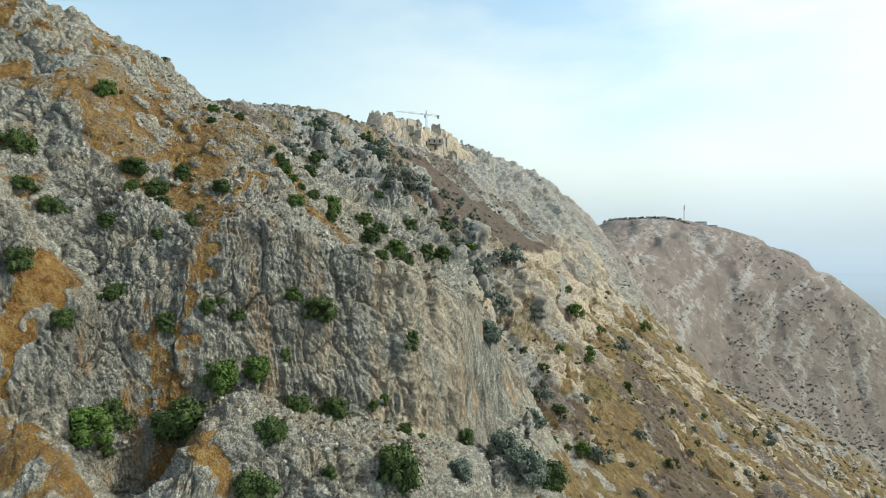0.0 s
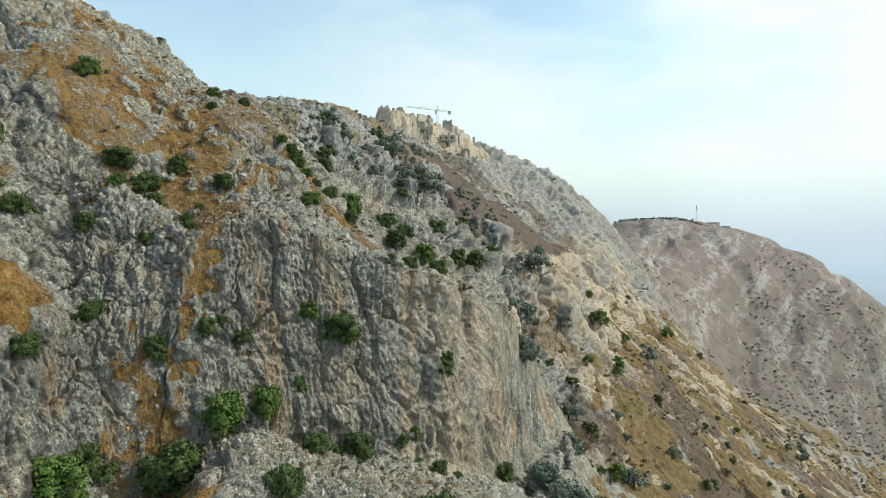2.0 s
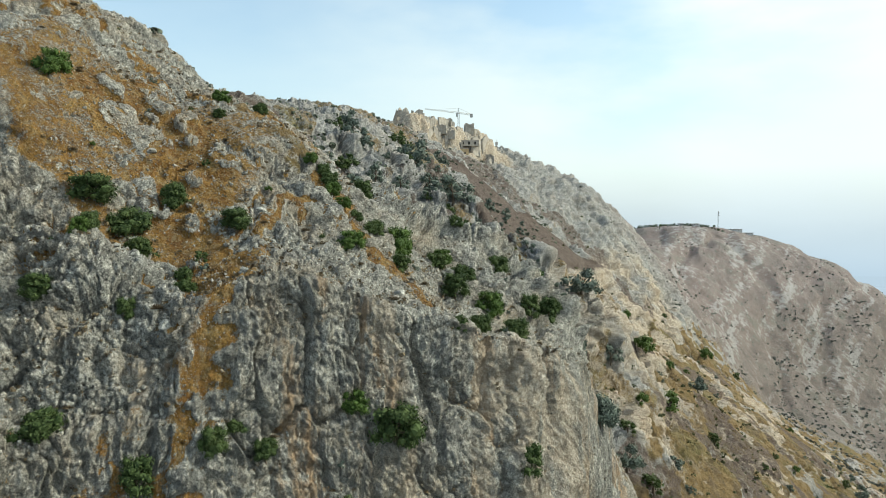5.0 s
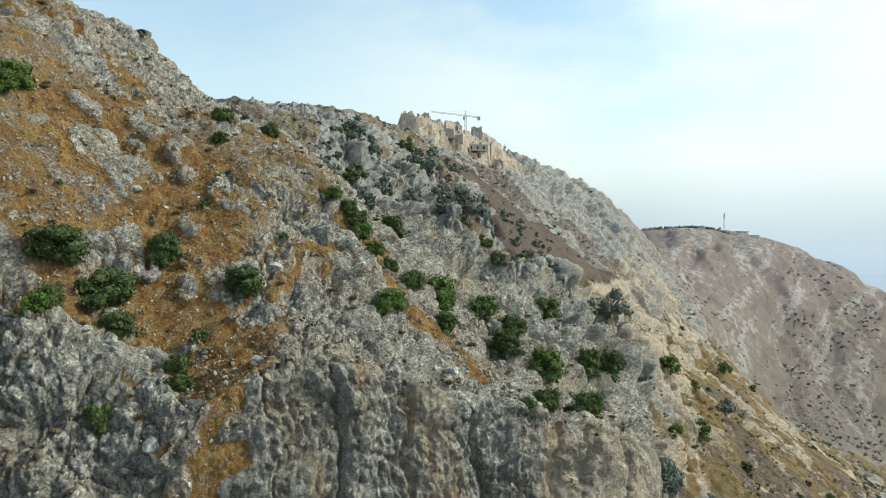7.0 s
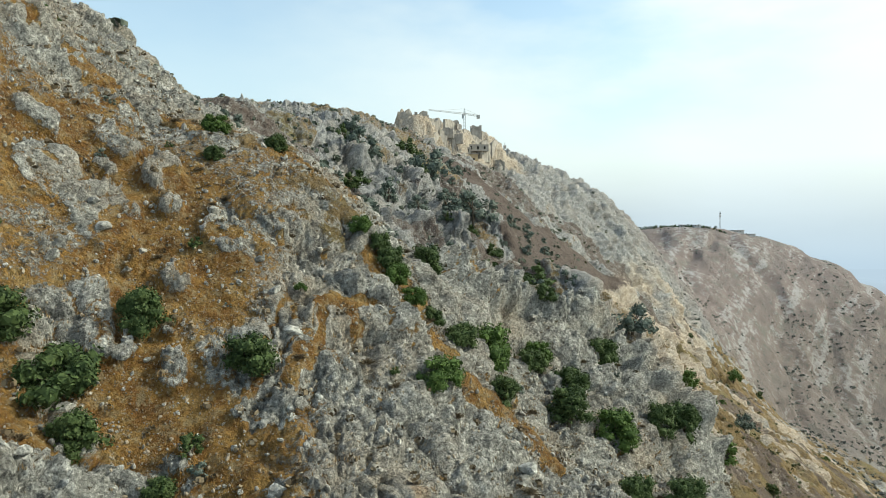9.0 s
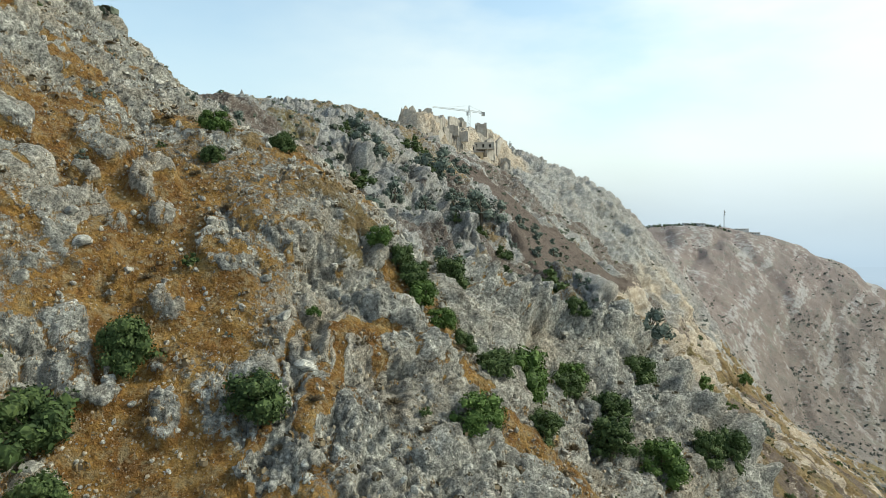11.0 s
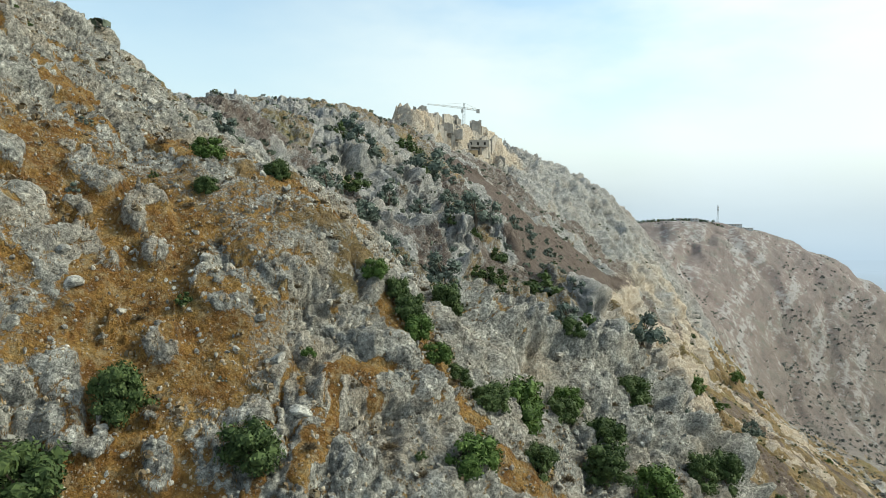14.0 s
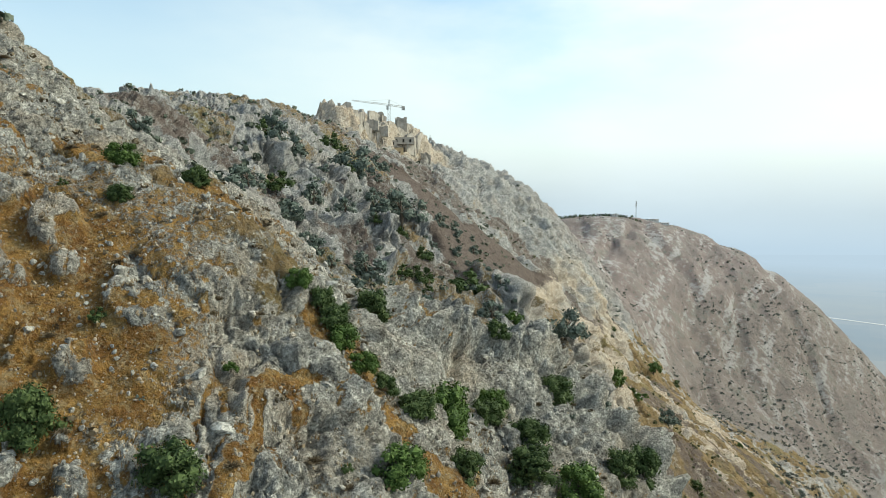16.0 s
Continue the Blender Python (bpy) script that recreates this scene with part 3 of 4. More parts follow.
    f1, f2, rid, tilt = cells((P[m] + 2 * warp[m]) * np.array([0.12, 0.10, 0.09]) + 5.7, 61)
    d[m] += amp[m] * big * (1.5 * (rid - 0.5) + 2.2 * (0.28 - f1 * f1) + 1.0 * tilt - 0.9 * (1 - smooth((f2 - f1) / 0.12)))
    gully = np.abs(fbm(np.stack([(x - 0.35 * y) * 0.016, (y + 0.3 * x) * 0.008, 0 * x], -1), 3, 95))
    d -= 16.0 * far * (0.35 - np.minimum(gully, 0.35))
    far_r = np.clip(R / 300, 0, 2.5)
    d += far_r * amp * 1.1 * fbm(P * 0.10, 3, 55)
    d -= 0.45 * soil * (y < 160)
    d += 3.0 * capsule(x, y, [(-25, 154), (-20, 163), (-11, 167), (-4, 167), (2, 163)], 2.8) * np.clip(0.7 + 0.7 * fbm(P * 0.45, 3, 71), 0, 1.5)
    d += 5.0 * capsule(x, y, [(-9, 259), (6, 264), (17, 270)], 3.5) * (0.6 + 0.8 * fbm(P * 0.2, 2, 73))
    d += 5.0 * capsule(x, y, [(-30, 268), (-22, 262)], 3.5) * (0.6 + 0.8 * fbm(P * 0.2, 2, 75))
    d += bare * (0.18 * fbm(P * 0.7, 3, 65) + 0.5 * fbm(P * 0.1, 2, 67))
    soil = np.maximum(soil, 0.62 * crevice * smooth((0.5 - steep) / 0.2) * (1 - smooth((y - 150) / 20)) * smooth(0.55 + fbm(P * 0.2, 3, 23)))
    P = P + N * d[:, None]
    P[:, 2] += 2.0 * capsule(x, y, [(-95, 148), (-72, 150)], 8.0)
    P[:, 2] += 9.0 * capsule(x, y, [(-33, 395), (-20, 403), (-7, 419), (3, 427)], 9.0) * (0.85 + 0.3 * fbm(P * 0.15, 2, 79))
    global COLUMNS, BUILT
    COLUMNS, BUILT = q, P.reshape(NV, NU, 3)
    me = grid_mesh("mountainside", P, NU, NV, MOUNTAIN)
    # flank weighs the haze-tinted rock colour and grows with y
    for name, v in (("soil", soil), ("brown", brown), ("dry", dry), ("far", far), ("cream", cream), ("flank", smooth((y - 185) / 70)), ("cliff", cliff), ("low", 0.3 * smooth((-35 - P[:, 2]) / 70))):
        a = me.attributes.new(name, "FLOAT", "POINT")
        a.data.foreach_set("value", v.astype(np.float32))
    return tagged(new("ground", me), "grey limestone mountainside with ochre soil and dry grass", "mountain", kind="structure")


mountain = build_mountain()


BUILT_Y = np.maximum.accumulate(BUILT[:, :, 1], 0).T.copy()
BUILT_Z = BUILT[:, :, 2].T.copy()


def ground_at(x, y):
    """Height of the built ground at x, y."""
    j = min(int(np.searchsorted(COLUMNS, (x - FAN[0]) / (y - FAN[1]))), len(COLUMNS) - 1)
    return float(np.interp(y, BUILT_Y[j], BUILT_Z[j]))


def build_valley():
    """The slope that goes on below and behind the spur's foot, down to the plain."""
    n = 90
    x, y = np.meshgrid(np.linspace(-420, 420, n), np.linspace(-480, 76, n))
    z = np.clip(lie(x, np.full_like(x, 76.0)), -110, -20) - 3 - 0.5 * (76 - y) - 0.0016 * (76 - y) ** 2 * (y < 76) * 0.3
    P = np.stack([x.ravel(), y.ravel(), z.ravel()], -1)
    P[:, 2] += 3.0 * fbm(P * 0.03, 3, 201) - 2.0
    me = grid_mesh("valley_side", P, n, n, MOUNTAIN)
    a = me.attributes.new("dry", "FLOAT", "POINT")
    a.data.foreach_set("value", np.clip(0.5 + 0.5 * fbm(P * 0.02, 3, 203), 0, 1).astype(np.float32))
    return tagged(new("valley_side", me), "dry stony slope falling away to the valley", "slope", kind="structure")


build_valley()


# ---- the plain far below ----
def build_plain():
    m, nt, b = mat("hazy_farmland")
    co = nt.nodes.new("ShaderNodeTexCoord").outputs["Object"]
    v = nd(nt, "TexVoronoi", Scale=0.0035)
    nt.links.new(co, v.inputs["Vector"])
    # distance haze is already in this bluish base colour
    c = ramp(nt, v.outputs["Color"], [(0.2, (0.17, 0.20, 0.22)), (0.5, (0.20, 0.22, 0.23)), (0.8, (0.26, 0.255, 0.24))])
    c = mixc(nt, 0.5, c, ramp(nt, noise_tex(nt, co, 0.002, 6, 0.6), [(0.35, (0.16, 0.20, 0.24)), (0.65, (0.29, 0.28, 0.25))]))
    nt.links.new(c, b.inputs["Base Color"])
    b.inputs["Roughness"].default_value = 1.0
    # more haze put in as blue emission, growing with distance over the plain
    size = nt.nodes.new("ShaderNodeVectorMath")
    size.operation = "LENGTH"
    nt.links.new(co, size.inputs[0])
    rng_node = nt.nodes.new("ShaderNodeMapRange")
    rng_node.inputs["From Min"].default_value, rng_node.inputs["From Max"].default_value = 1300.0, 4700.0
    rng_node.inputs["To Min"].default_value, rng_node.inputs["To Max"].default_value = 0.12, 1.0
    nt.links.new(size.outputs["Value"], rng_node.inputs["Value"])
    haze_glow = nt.nodes.new("ShaderNodeEmission")
    haze_glow.inputs[0].default_value = (0.40, 0.48, 0.60, 1)
    haze_glow.inputs[1].default_value = 0.96
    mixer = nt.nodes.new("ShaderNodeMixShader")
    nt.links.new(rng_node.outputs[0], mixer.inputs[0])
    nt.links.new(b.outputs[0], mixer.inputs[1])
    nt.links.new(haze_glow.outputs[0], mixer.inputs[2])
    nt.links.new(mixer.outputs[0], nt.nodes["Material Output"].inputs[0])
    bm = bmesh.new()
    bmesh.ops.create_grid(bm, x_segments=40, y_segments=40, size=9000)
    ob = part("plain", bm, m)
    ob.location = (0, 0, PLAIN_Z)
    return tagged(ob, "hazy blue-grey farmland plain far below the mountain", "plain", kind="structure")


PLAIN_Z = -300.0
build_plain()


# ---- bushes and small trees ----
def leaf_quads(bm, centre, radius, count, size, rng, squash=0.9):
    for _ in range(count):
        n = Vector((rng.gauss(0, 1), rng.gauss(0, 1), rng.gauss(0, 1)))
        n.normalize()
        p = Vector(centre) + Vector((n.x, n.y, n.z * squash)) * radius * rng.uniform(0.7, 1.22)
        n = (n + Vector((rng.uniform(-0.9, 0.9), rng.uniform(-0.9, 0.9), rng.uniform(-0.5, 0.9)))).normalized()
        a = n.orthogonal().normalized()
        a.rotate(Matrix.Rotation(rng.uniform(0, 6.28), 3, n))
        b = n.cross(a)
        s = size * rng.uniform(0.6, 1.3)
        q = [bm.verts.new(p + a * s), bm.verts.new(p + b * s * 0.55 + n * s * 0.12), bm.verts.new(p - a * s), bm.verts.new(p - b * s * 0.55 + n * s * 0.12)]
        bm.faces.new(q)


def limb(bm, a, b, ra, rb, seg=6):
    a, b = Vector(a), Vector(b)
    d = (b - a).normalized()
    u = d.orthogonal().normalized()
    v = d.cross(u)
    rings = []
    for p, r in ((a, ra), (b, rb)):
        rings.append([bm.verts.new(p + (u * math.cos(k * 6.2832 / seg) + v * math.sin(k * 6.2832 / seg)) * r) for k in range(seg)])
    for k in range(seg):
        bm.faces.new((rings[0][k], rings[0][(k + 1) % seg], rings[1][(k + 1) % seg], rings[1][k]))


def bush_kind(name, seed, leaf, tall, lumps, leaves, size, label):
    """A bush one metre across: short forked trunk and a crown of leaf clumps."""
    rng = random.Random(seed)
    root = new(name)
    bt, bc = bmesh.new(), bmesh.new()
    limb(bt, (0, 0, -0.25), (0.02, 0.01, 0.2 * tall), 0.045, 0.03)
    lean = rng.uniform(0, 6.28)
    for _ in range(lumps):
        a, e = rng.uniform(0, 6.2832), rng.uniform(0.0, 1.0)
        rad = 0.40 * math.sqrt(1 - 0.7 * e * e) * math.sqrt(rng.uniform(0.05, 1.0)) * (1 + 0.18 * math.cos(2 * (a - lean)))
        c = Vector((math.cos(a) * rad, math.sin(a) * rad, tall * (-0.02 + 0.66 * e)))
        if rng.random() < 0.4:
            limb(bt, (0.02, 0.01, 0.18 * tall), c, 0.018, 0.006, 4)
        s = rng.uniform(0.08, 0.17)
        core = bmesh.ops.create_icosphere(bc, subdivisions=1, radius=s * 0.72, matrix=Matrix.Translation(c))
        for v in core["verts"]:
            v.co += (v.co - c) * rng.uniform(-0.3, 0.2)
        leaf_quads(bc, c, s, int(leaves / lumps * (s / 0.125) ** 2), size, rng)
    part("trunk", bt, BARK, root)
    part("crown", bc, leaf, root)
    return tagged(root, label, "bush")


KIND_LIST = (
    (LEAF_DARK, 0.85, "dark green evergreen oak bush rooted among limestone rocks"),
    (LEAF_DARK, 0.7, "low spreading dark green oak bush on the rocky slope"),
    (LEAF_DARK, 1.0, "rounded dark green evergreen bush in a rock cleft"),
    (LEAF_BRIGHT, 0.8, "bright green leafy bush on the limestone slope"),
    (LEAF_BRIGHT, 0.95, "fresh green bush growing out of the rock face"),
    (LEAF_GREY, 0.75, "haze-paled grey-green shrub on the dry slope"))
MADE = {}


def put_bush(x, y, width, rng, kind=None):
    k = kind if kind is not None else rng.choice((0, 0, 1, 1, 2, 2, 3, 4))
    near = y < 175 and width > 1.6
    m = pose(x, y, ground_at(x, y) + (0.10 if 185 < y < 420 else -0.06) * width, 0, 0, rng.uniform(0, 360))
    s = width * rng.uniform(1.08, 1.25)
    if (near, k) not in MADE:
        leaf, tall, label = KIND_LIST[k]
        ob = MADE[near, k] = bush_kind("bush", 40 + k, leaf, tall, 38, 2900, 0.031, label) if near else bush_kind("bush", 70 + k, leaf, tall, 14, 460, 0.055, label)
        ob.matrix_basis = m
    else:
        ob = copy_thing(MADE[near, k], m)
    ob.scale = (s, s * rng.uniform(0.85, 1.1), s * rng.uniform(0.85, 1.1))
    ob["group"] = "bushes on the mountainside"
    return ob


SPUR_BUSHES = (
    (-46.2, 127, 3), (-39.1, 125.9, 3.5), (-46.9, 146, 2.6), (-45.8, 141.8, 1.7), (-27.2, 131.2, 3.2), (-22.8, 143.6, 5),
    (-25.4, 138.7, 3.1), (-17.6, 152.1, 2.9), (-21.8, 138.5, 2.5), (-13.7, 152, 3.5), (-14.8, 147.1, 3.8), (-9.9, 149, 4.3),
    (-7.6, 163.6, 3.8), (-3.4, 155.3, 3.3), (-0.1, 157.4, 3.8), (56.9, 278.2, 7.9), (-30.4, 138.8, 2.4), (-31.9, 140.3, 2.2),
    (-31, 140, 2.4), (-33.5, 140.2, 2), (-29.2, 138.6, 2.2), (-30.2, 129.8, 0.7), (-14.5, 162.1, 2.4),
)
BOWL_BUSHES = (
    (-41.7, 146.4, 1.6), (-52.4, 231.8, 4.3), (-50, 241.6, 3.7), (-42.7, 250.6, 4.5), (-38, 270.3, 4.3), (-45.7, 260.1, 4.1),
    (-34.7, 323.9, 5.6), (-31.9, 304.2, 5.5), (-27.3, 300.2, 6.4), (-21.9, 286, 5), (-13.5, 300, 8), (-25.3, 242.7, 4.9),
    (-28, 150.5, 2.1), (-25.1, 171.5, 2.6), (-9.6, 251, 6.5), (-12, 261.8, 4.1), (-18.2, 171.8, 3), (0.7, 264.2, 6),
    (24.4, 261.1, 5.8), (-50.1, 297, 3.6), (-47.8, 288.7, 4.1), (-44.4, 283.7, 4.6), (-52.5, 291.4, 3.9), (-62.8, 209.2, 2.8),
    (-30.1, 268.5, 3.5), (-36.3, 244, 3.4), (-16.4, 286.2, 4.1), (33.8, 262.2, 4.5), (4.9, 258, 4.1),
)
CLIFF_BUSHES = (
    (-38.8, 103.6, 8.6), (-48, 95.6, 6.1), (-46.5, 99.4, 4), (-45.8, 101.5, 3.6), (-46.6, 96.9, 3.2), (-34.2, 108.5, 6.9),
    (-29.8, 112.9, 5.6), (-36.3, 109.6, 2.8), (-48.6, 104.9, 3.7), (-41.8, 107, 3.3), (-52.1, 97.6, 3.3), (-56.8, 95.7, 4),
    (-60.2, 109.6, 4.2), (-64, 108.8, 3.5), (-24.8, 100.4, 6.1), (-23.6, 115.1, 4.6), (-18.3, 119.8, 4.9), (-21.5, 118.3, 2.9),
    (-16.4, 101.8, 2.2), (-25.3, 93.9, 5.7), (-6.9, 109.1, 8.3), (-4.1, 131.5, 1.9), (-6.8, 128.3, 2.5), (-10.3, 126.8, 2.9),
    (-69.6, 116.8, 5.2), (-62, 131.4, 3.7), (-49.9, 115.7, 2.2), (-52.1, 110.6, 2.9), (-42, 118, 2),
)
TOP_BUSHES = (
    (-21.4, 121.7, 5), (-25.5, 119.6, 3.1), (-14.8, 129.7, 2.9), (-11.7, 135.9, 2.8), (-7.2, 137.3, 3.3), (-6, 132.6, 3.9),
    (-10.6, 128.3, 2.1), (-12.3, 126.3, 2.1), (-26.1, 117.3, 2.5), (-32.5, 112.8, 2.5), (-34.9, 111.5, 1.6), (-41, 116, 1.8),
    (-50.1, 114.3, 2.3), (-45.3, 113.1, 2.1), (-47.1, 119.9, 2.9), (-49, 122.7, 4), (-53, 122.2, 4.1), (-40.9, 120.3, 1.5),
    (-27.6, 139.1, 1.8), (-16.6, 154.1, 2.8),
)
SLOPE_BUSHES = (
    (32.1, 235.7, 8.1), (23.6, 183.8, 7.3), (39.1, 235.6, 7), (13.3, 156.9, 7.6), (17.1, 148.8, 10), (22.7, 152.5, 8.4),
    (50.6, 229.6, 8.2), (44.6, 226.8, 6.9), (75.6, 289.1, 5.3), (50.5, 252.4, 4.6), (58.9, 314.2, 8.7), (63.9, 364.1, 5.9),
    (27.9, 247.3, 4), (34.9, 246.1, 5), (42.6, 259.8, 4.2), (10.6, 171.2, 6.3), (17.2, 245.4, 9.4), (19.5, 250.1, 7.2),
    (11.3, 245.5, 7.8), (9.8, 257.3, 6.1), (82.7, 254.8, 5.8), (71.3, 258, 4.9), (159.4, 346.6, 8.2), (154.1, 465.5, 7.1),
    (4.7, 145.1, 4.3), (2.8, 124.8, 5.2), (116.3, 410.8, 7.5), (80.3, 319.4, 6.3),
)
rng = random.Random(7)
for x, y, w in SPUR_BUSHES + TOP_BUSHES:
    put_bush(x, y, w * 1.06, rng)
for x, y, w in CLIFF_BUSHES:
    put_bush(x, y, w, rng)
for x, y, w in BOWL_BUSHES:
    put_bush(x, y, w * 1.6, rng, rng.choice((5, 5, 5, 1) if y > 190 else (0, 3, 2, 1)))
for x, y, w in SLOPE_BUSHES:
    put_bush(x, y, w, rng, rng.choice((0, 5, 3, 5, 5)))

# ---- low scrub, boulders, stones and tufts ----
DRY_TWIG = leaf_material("dry_grey_brown_twigs", (0.07, 0.05, 0.03), (0.15, 0.115, 0.07), (0.25, 0.20, 0.125))


def tuft_kind(seed):
    """A dry, twiggy cushion shrub one metre across."""
    r = random.Random(seed)
    bm = bmesh.new()
    for _ in range(240):
        a, e = r.uniform(0, 6.2832), r.uniform(0.15, 1.45)
        d = Vector((math.cos(a) * math.cos(e), math.sin(a) * math.cos(e), math.sin(e) * 0.8)) * r.uniform(0.3, 0.52)
        o = Vector((r.uniform(-0.1, 0.1), r.uniform(-0.1, 0.1), -0.05))
        s = d.cross(Vector((r.uniform(-1, 1), r.uniform(-1, 1), r.uniform(-1, 1)))).normalized() * 0.02
        bm.faces.new((bm.verts.new(o - s), bm.verts.new(o + s), bm.verts.new(o + d + s * 0.5), bm.verts.new(o + d - s * 0.5)))
    ob = part("dry_shrub", bm, DRY_TWIG)
    return tagged(ob, "dry brown twiggy cushion shrub between the stones", "shrub", "dry shrubs on the slope")


def boulder_mesh(seed, fine=3):
    r = random.Random(seed)
    bm = bmesh.new()
    bmesh.ops.create_icosphere(bm, subdivisions=fine, radius=0.5)
    planes = []
    for _ in range(18):
        n = Vector((r.gauss(0, 1), r.gauss(0, 1), r.gauss(0, 1))).normalized()
        planes.append((n, r.uniform(0.25, 0.42)))
    for v in bm.verts:
        for n, d in planes:
            over = v.co.dot(n) - d
            if over > 0:
                v.co -= n * over * 0.92
        v.co += v.co.normalized() * (0.035 * noise.noise(v.co * 5 + Vector((seed, 0, 0))) + 0.02 * noise.noise(v.co * 13))
        v.co.z *= 0.8
    return bm


def place_on(ob, x, y, s, r, sink=0.15, squash=1.0):
    ob.matrix_basis = pose(x, y, ground_at(x, y) + s * (0.5 * 0.75 - sink - 0.16), r.uniform(-18, 18), r.uniform(-18, 18), r.uniform(0, 360))
    ob.scale = (s, s * r.uniform(0.7, 1.1), s * r.uniform(0.6, 1.0) * squash)
    return ob


JIT = np.random.RandomState(3).uniform(-1, 1, (40, 12 + 30))


def near_spots(count, left, right, elsewhere, seed):
    """Spots on the near slope: on the soil, and a share of those elsewhere."""
    rs = np.random.RandomState(seed)
    y = 100 + 72 * rs.rand(count) ** 1.2
    x = FAN[0] + (y - FAN[1]) * rs.uniform(-left, right, count)
    k = soil_mask(x, y)
    keep = (k > 0.3) | (rs.rand(count) < elsewhere)
    return list(zip(x[keep].tolist(), y[keep].tolist(), k[keep].tolist()))


r = random.Random(21)
boulders = []
for i in range(10):
    boulders.append(tagged(part("boulder", boulder_mesh(100 + i), ROCK), "weathered grey limestone boulder lying on the slope", "boulder", "boulders on the slope"))
# boulders that stand out singly on the ochre soil: x, y, size
SINGLE = ((-46.6, 126.0, 0.9), (-45.2, 125.4, 0.7), (-43.6, 126.2, 0.6), (-47.8, 131.4, 0.9), (-45.6, 130.6, 0.7), (-44.6, 128.6, 0.5), (-38.6, 131.2, 1.3), (-40.2, 133.4, 1.1),
          (-42.8, 136.5, 1.2), (-44.1, 135.6, 1.3), (-50.5, 131.5, 1.4), (-51.8, 133.2, 1.2), (-36.9, 128.6, 1.3), (-37.8, 127.4, 1.0))
n_b = 0


def put_boulder(x, y, s):
    global n_b
    src = boulders[n_b % 10]
    ob = src if n_b < 10 else copy_thing(src, Matrix())
    n_b += 1
    return place_on(ob, x, y, s, r)


for x, y, s in SINGLE:
    put_boulder(x, y, s)
for x, y, k in near_spots(2600, 0.36, 0.22, 0.12, 13):
    if n_b >= 300:
        break
    put_boulder(x, y, (0.25 + 0.5 * r.random() ** 3) if k > 0.3 else (0.4 + 1.3 * r.random() ** 2.5))

# loose stones on the soil, one mesh
def build_stones():
    g = random.Random(5)
    base = bmesh.new()
    bmesh.ops.create_icosphere(base, subdivisions=1, radius=0.5)
    bv = np.array([v.co for v in base.verts])
    global JIT
    JIT = JIT[:, :len(bv)]
    bf = np.array([[v.index for v in f.verts] for f in base.faces])
    base.free()
    vs, fs, n = [], [], 0
    for x, y, k in near_spots(60000, 0.42, 0.2, 0.22, 11):
        if n >= 13000:
            break
        s = 0.06 + 0.26 * g.random() ** 4
        m = np.array(pose(0, 0, 0, g.uniform(0, 360), g.uniform(0, 360), g.uniform(0, 360)).to_3x3())
        k = np.array([s, s * g.uniform(0.6, 1), s * g.uniform(0.45, 0.8)])
        jit = 1 + 0.22 * JIT[g.randrange(40)]
        vs.append((bv * jit[:, None] * k) @ m.T + np.array([x, y, ground_at(x, y) + s * 0.1]))
        fs.append(bf + n * len(bv))
        n += 1
    me = bpy.data.meshes.new("loose_stones")
    me.from_pydata(np.concatenate(vs).tolist(), [], np.concatenate(fs).tolist())
    m = plain_material("pale_stone_chips", (0.22, 0.17, 0.11), (0.44, 0.38, 0.29), 0.9)
    me.materials.append(m)
    return tagged(new("loose_stones", me), "pale limestone chips scattered over ochre soil", "stones", kind="stuff")


build_stones()


def build_grass():
    g = random.Random(6)
    vs, fs = [], []
    for x, y, k in near_spots(12000, 0.42, 0.25, 0.15, 12):
        if len(fs) >= 36000:
            break
        z = ground_at(x, y)
        for _ in range(9):
            a, h = g.uniform(0, 6.28), g.uniform(0.10, 0.32)
            ox, oy = x + g.uniform(-0.25, 0.25), y + g.uniform(-0.25, 0.25)
            dx, dy = math.cos(a), math.sin(a)
            k = len(vs)
            vs += [(ox - dy * 0.02, oy + dx * 0.02, z - 0.05), (ox + dy * 0.02, oy - dx * 0.02, z - 0.05), (ox + dx * h * 0.5, oy + dy * h * 0.5, z + h)]
            fs.append((k, k + 1, k + 2))
    me = bpy.data.meshes.new("dry_grass")
    me.from_pydata(vs, [], fs)
    me.materials.append(leaf_material("dry_grass_blades", (0.13, 0.075, 0.025), (0.26, 0.155, 0.055), (0.36, 0.25, 0.11)))
    return tagged(new("dry_grass", me), "short dry golden grass on ochre soil", "grass", kind="stuff")


build_grass()

tufts = [tuft_kind(k) for k in range(4)]
g = random.Random(8)
for i in range(150):
    y = 104 + 60 * g.random() ** 1.2
    x = FAN[0] + (y - FAN[1]) * g.uniform(-0.40, 0.2)
    ob = tufts[i] if i < 4 else copy_thing(tufts[i % 4], Matrix())
    s = g.uniform(0.6, 1.5)
    ob.matrix_basis = pose(x, y, ground_at(x, y), 0, 0, g.uniform(0, 360))
    ob.scale = (s, s, s * g.uniform(0.6, 0.9))

# small shrubs over the dry slope, the bowl and the far ridge
g = random.Random(12)
for i in range(62):
    y = g.uniform(205, 430)
    e = float(np.interp(y, (200, 250, 300, 360, 440), (24, 40, 50, 62, 110)))
    put_bush(e + g.random() ** 1.3 * 0.30 * y, y, 1.2 + 3.0 * g.random() ** 1.8, g, g.choice((0, 1, 3, 5, 5)))
for i in range(85):
    y = g.uniform(185, 345)
    put_bush(g.uniform(-0.185, 0.06) * (y - 20) - 3, y, 2.4 + 3.2 * g.random() ** 1.4, g, g.choice((1, 5, 5, 5)))
for i in range(34):
    y = g.uniform(108, 175)
    put_bush(FAN[0] + (y - FAN[1]) * g.uniform(-0.38, 0.25), y, g.uniform(0.5, 1.3), g, g.choice((3, 5, 5, 1)))


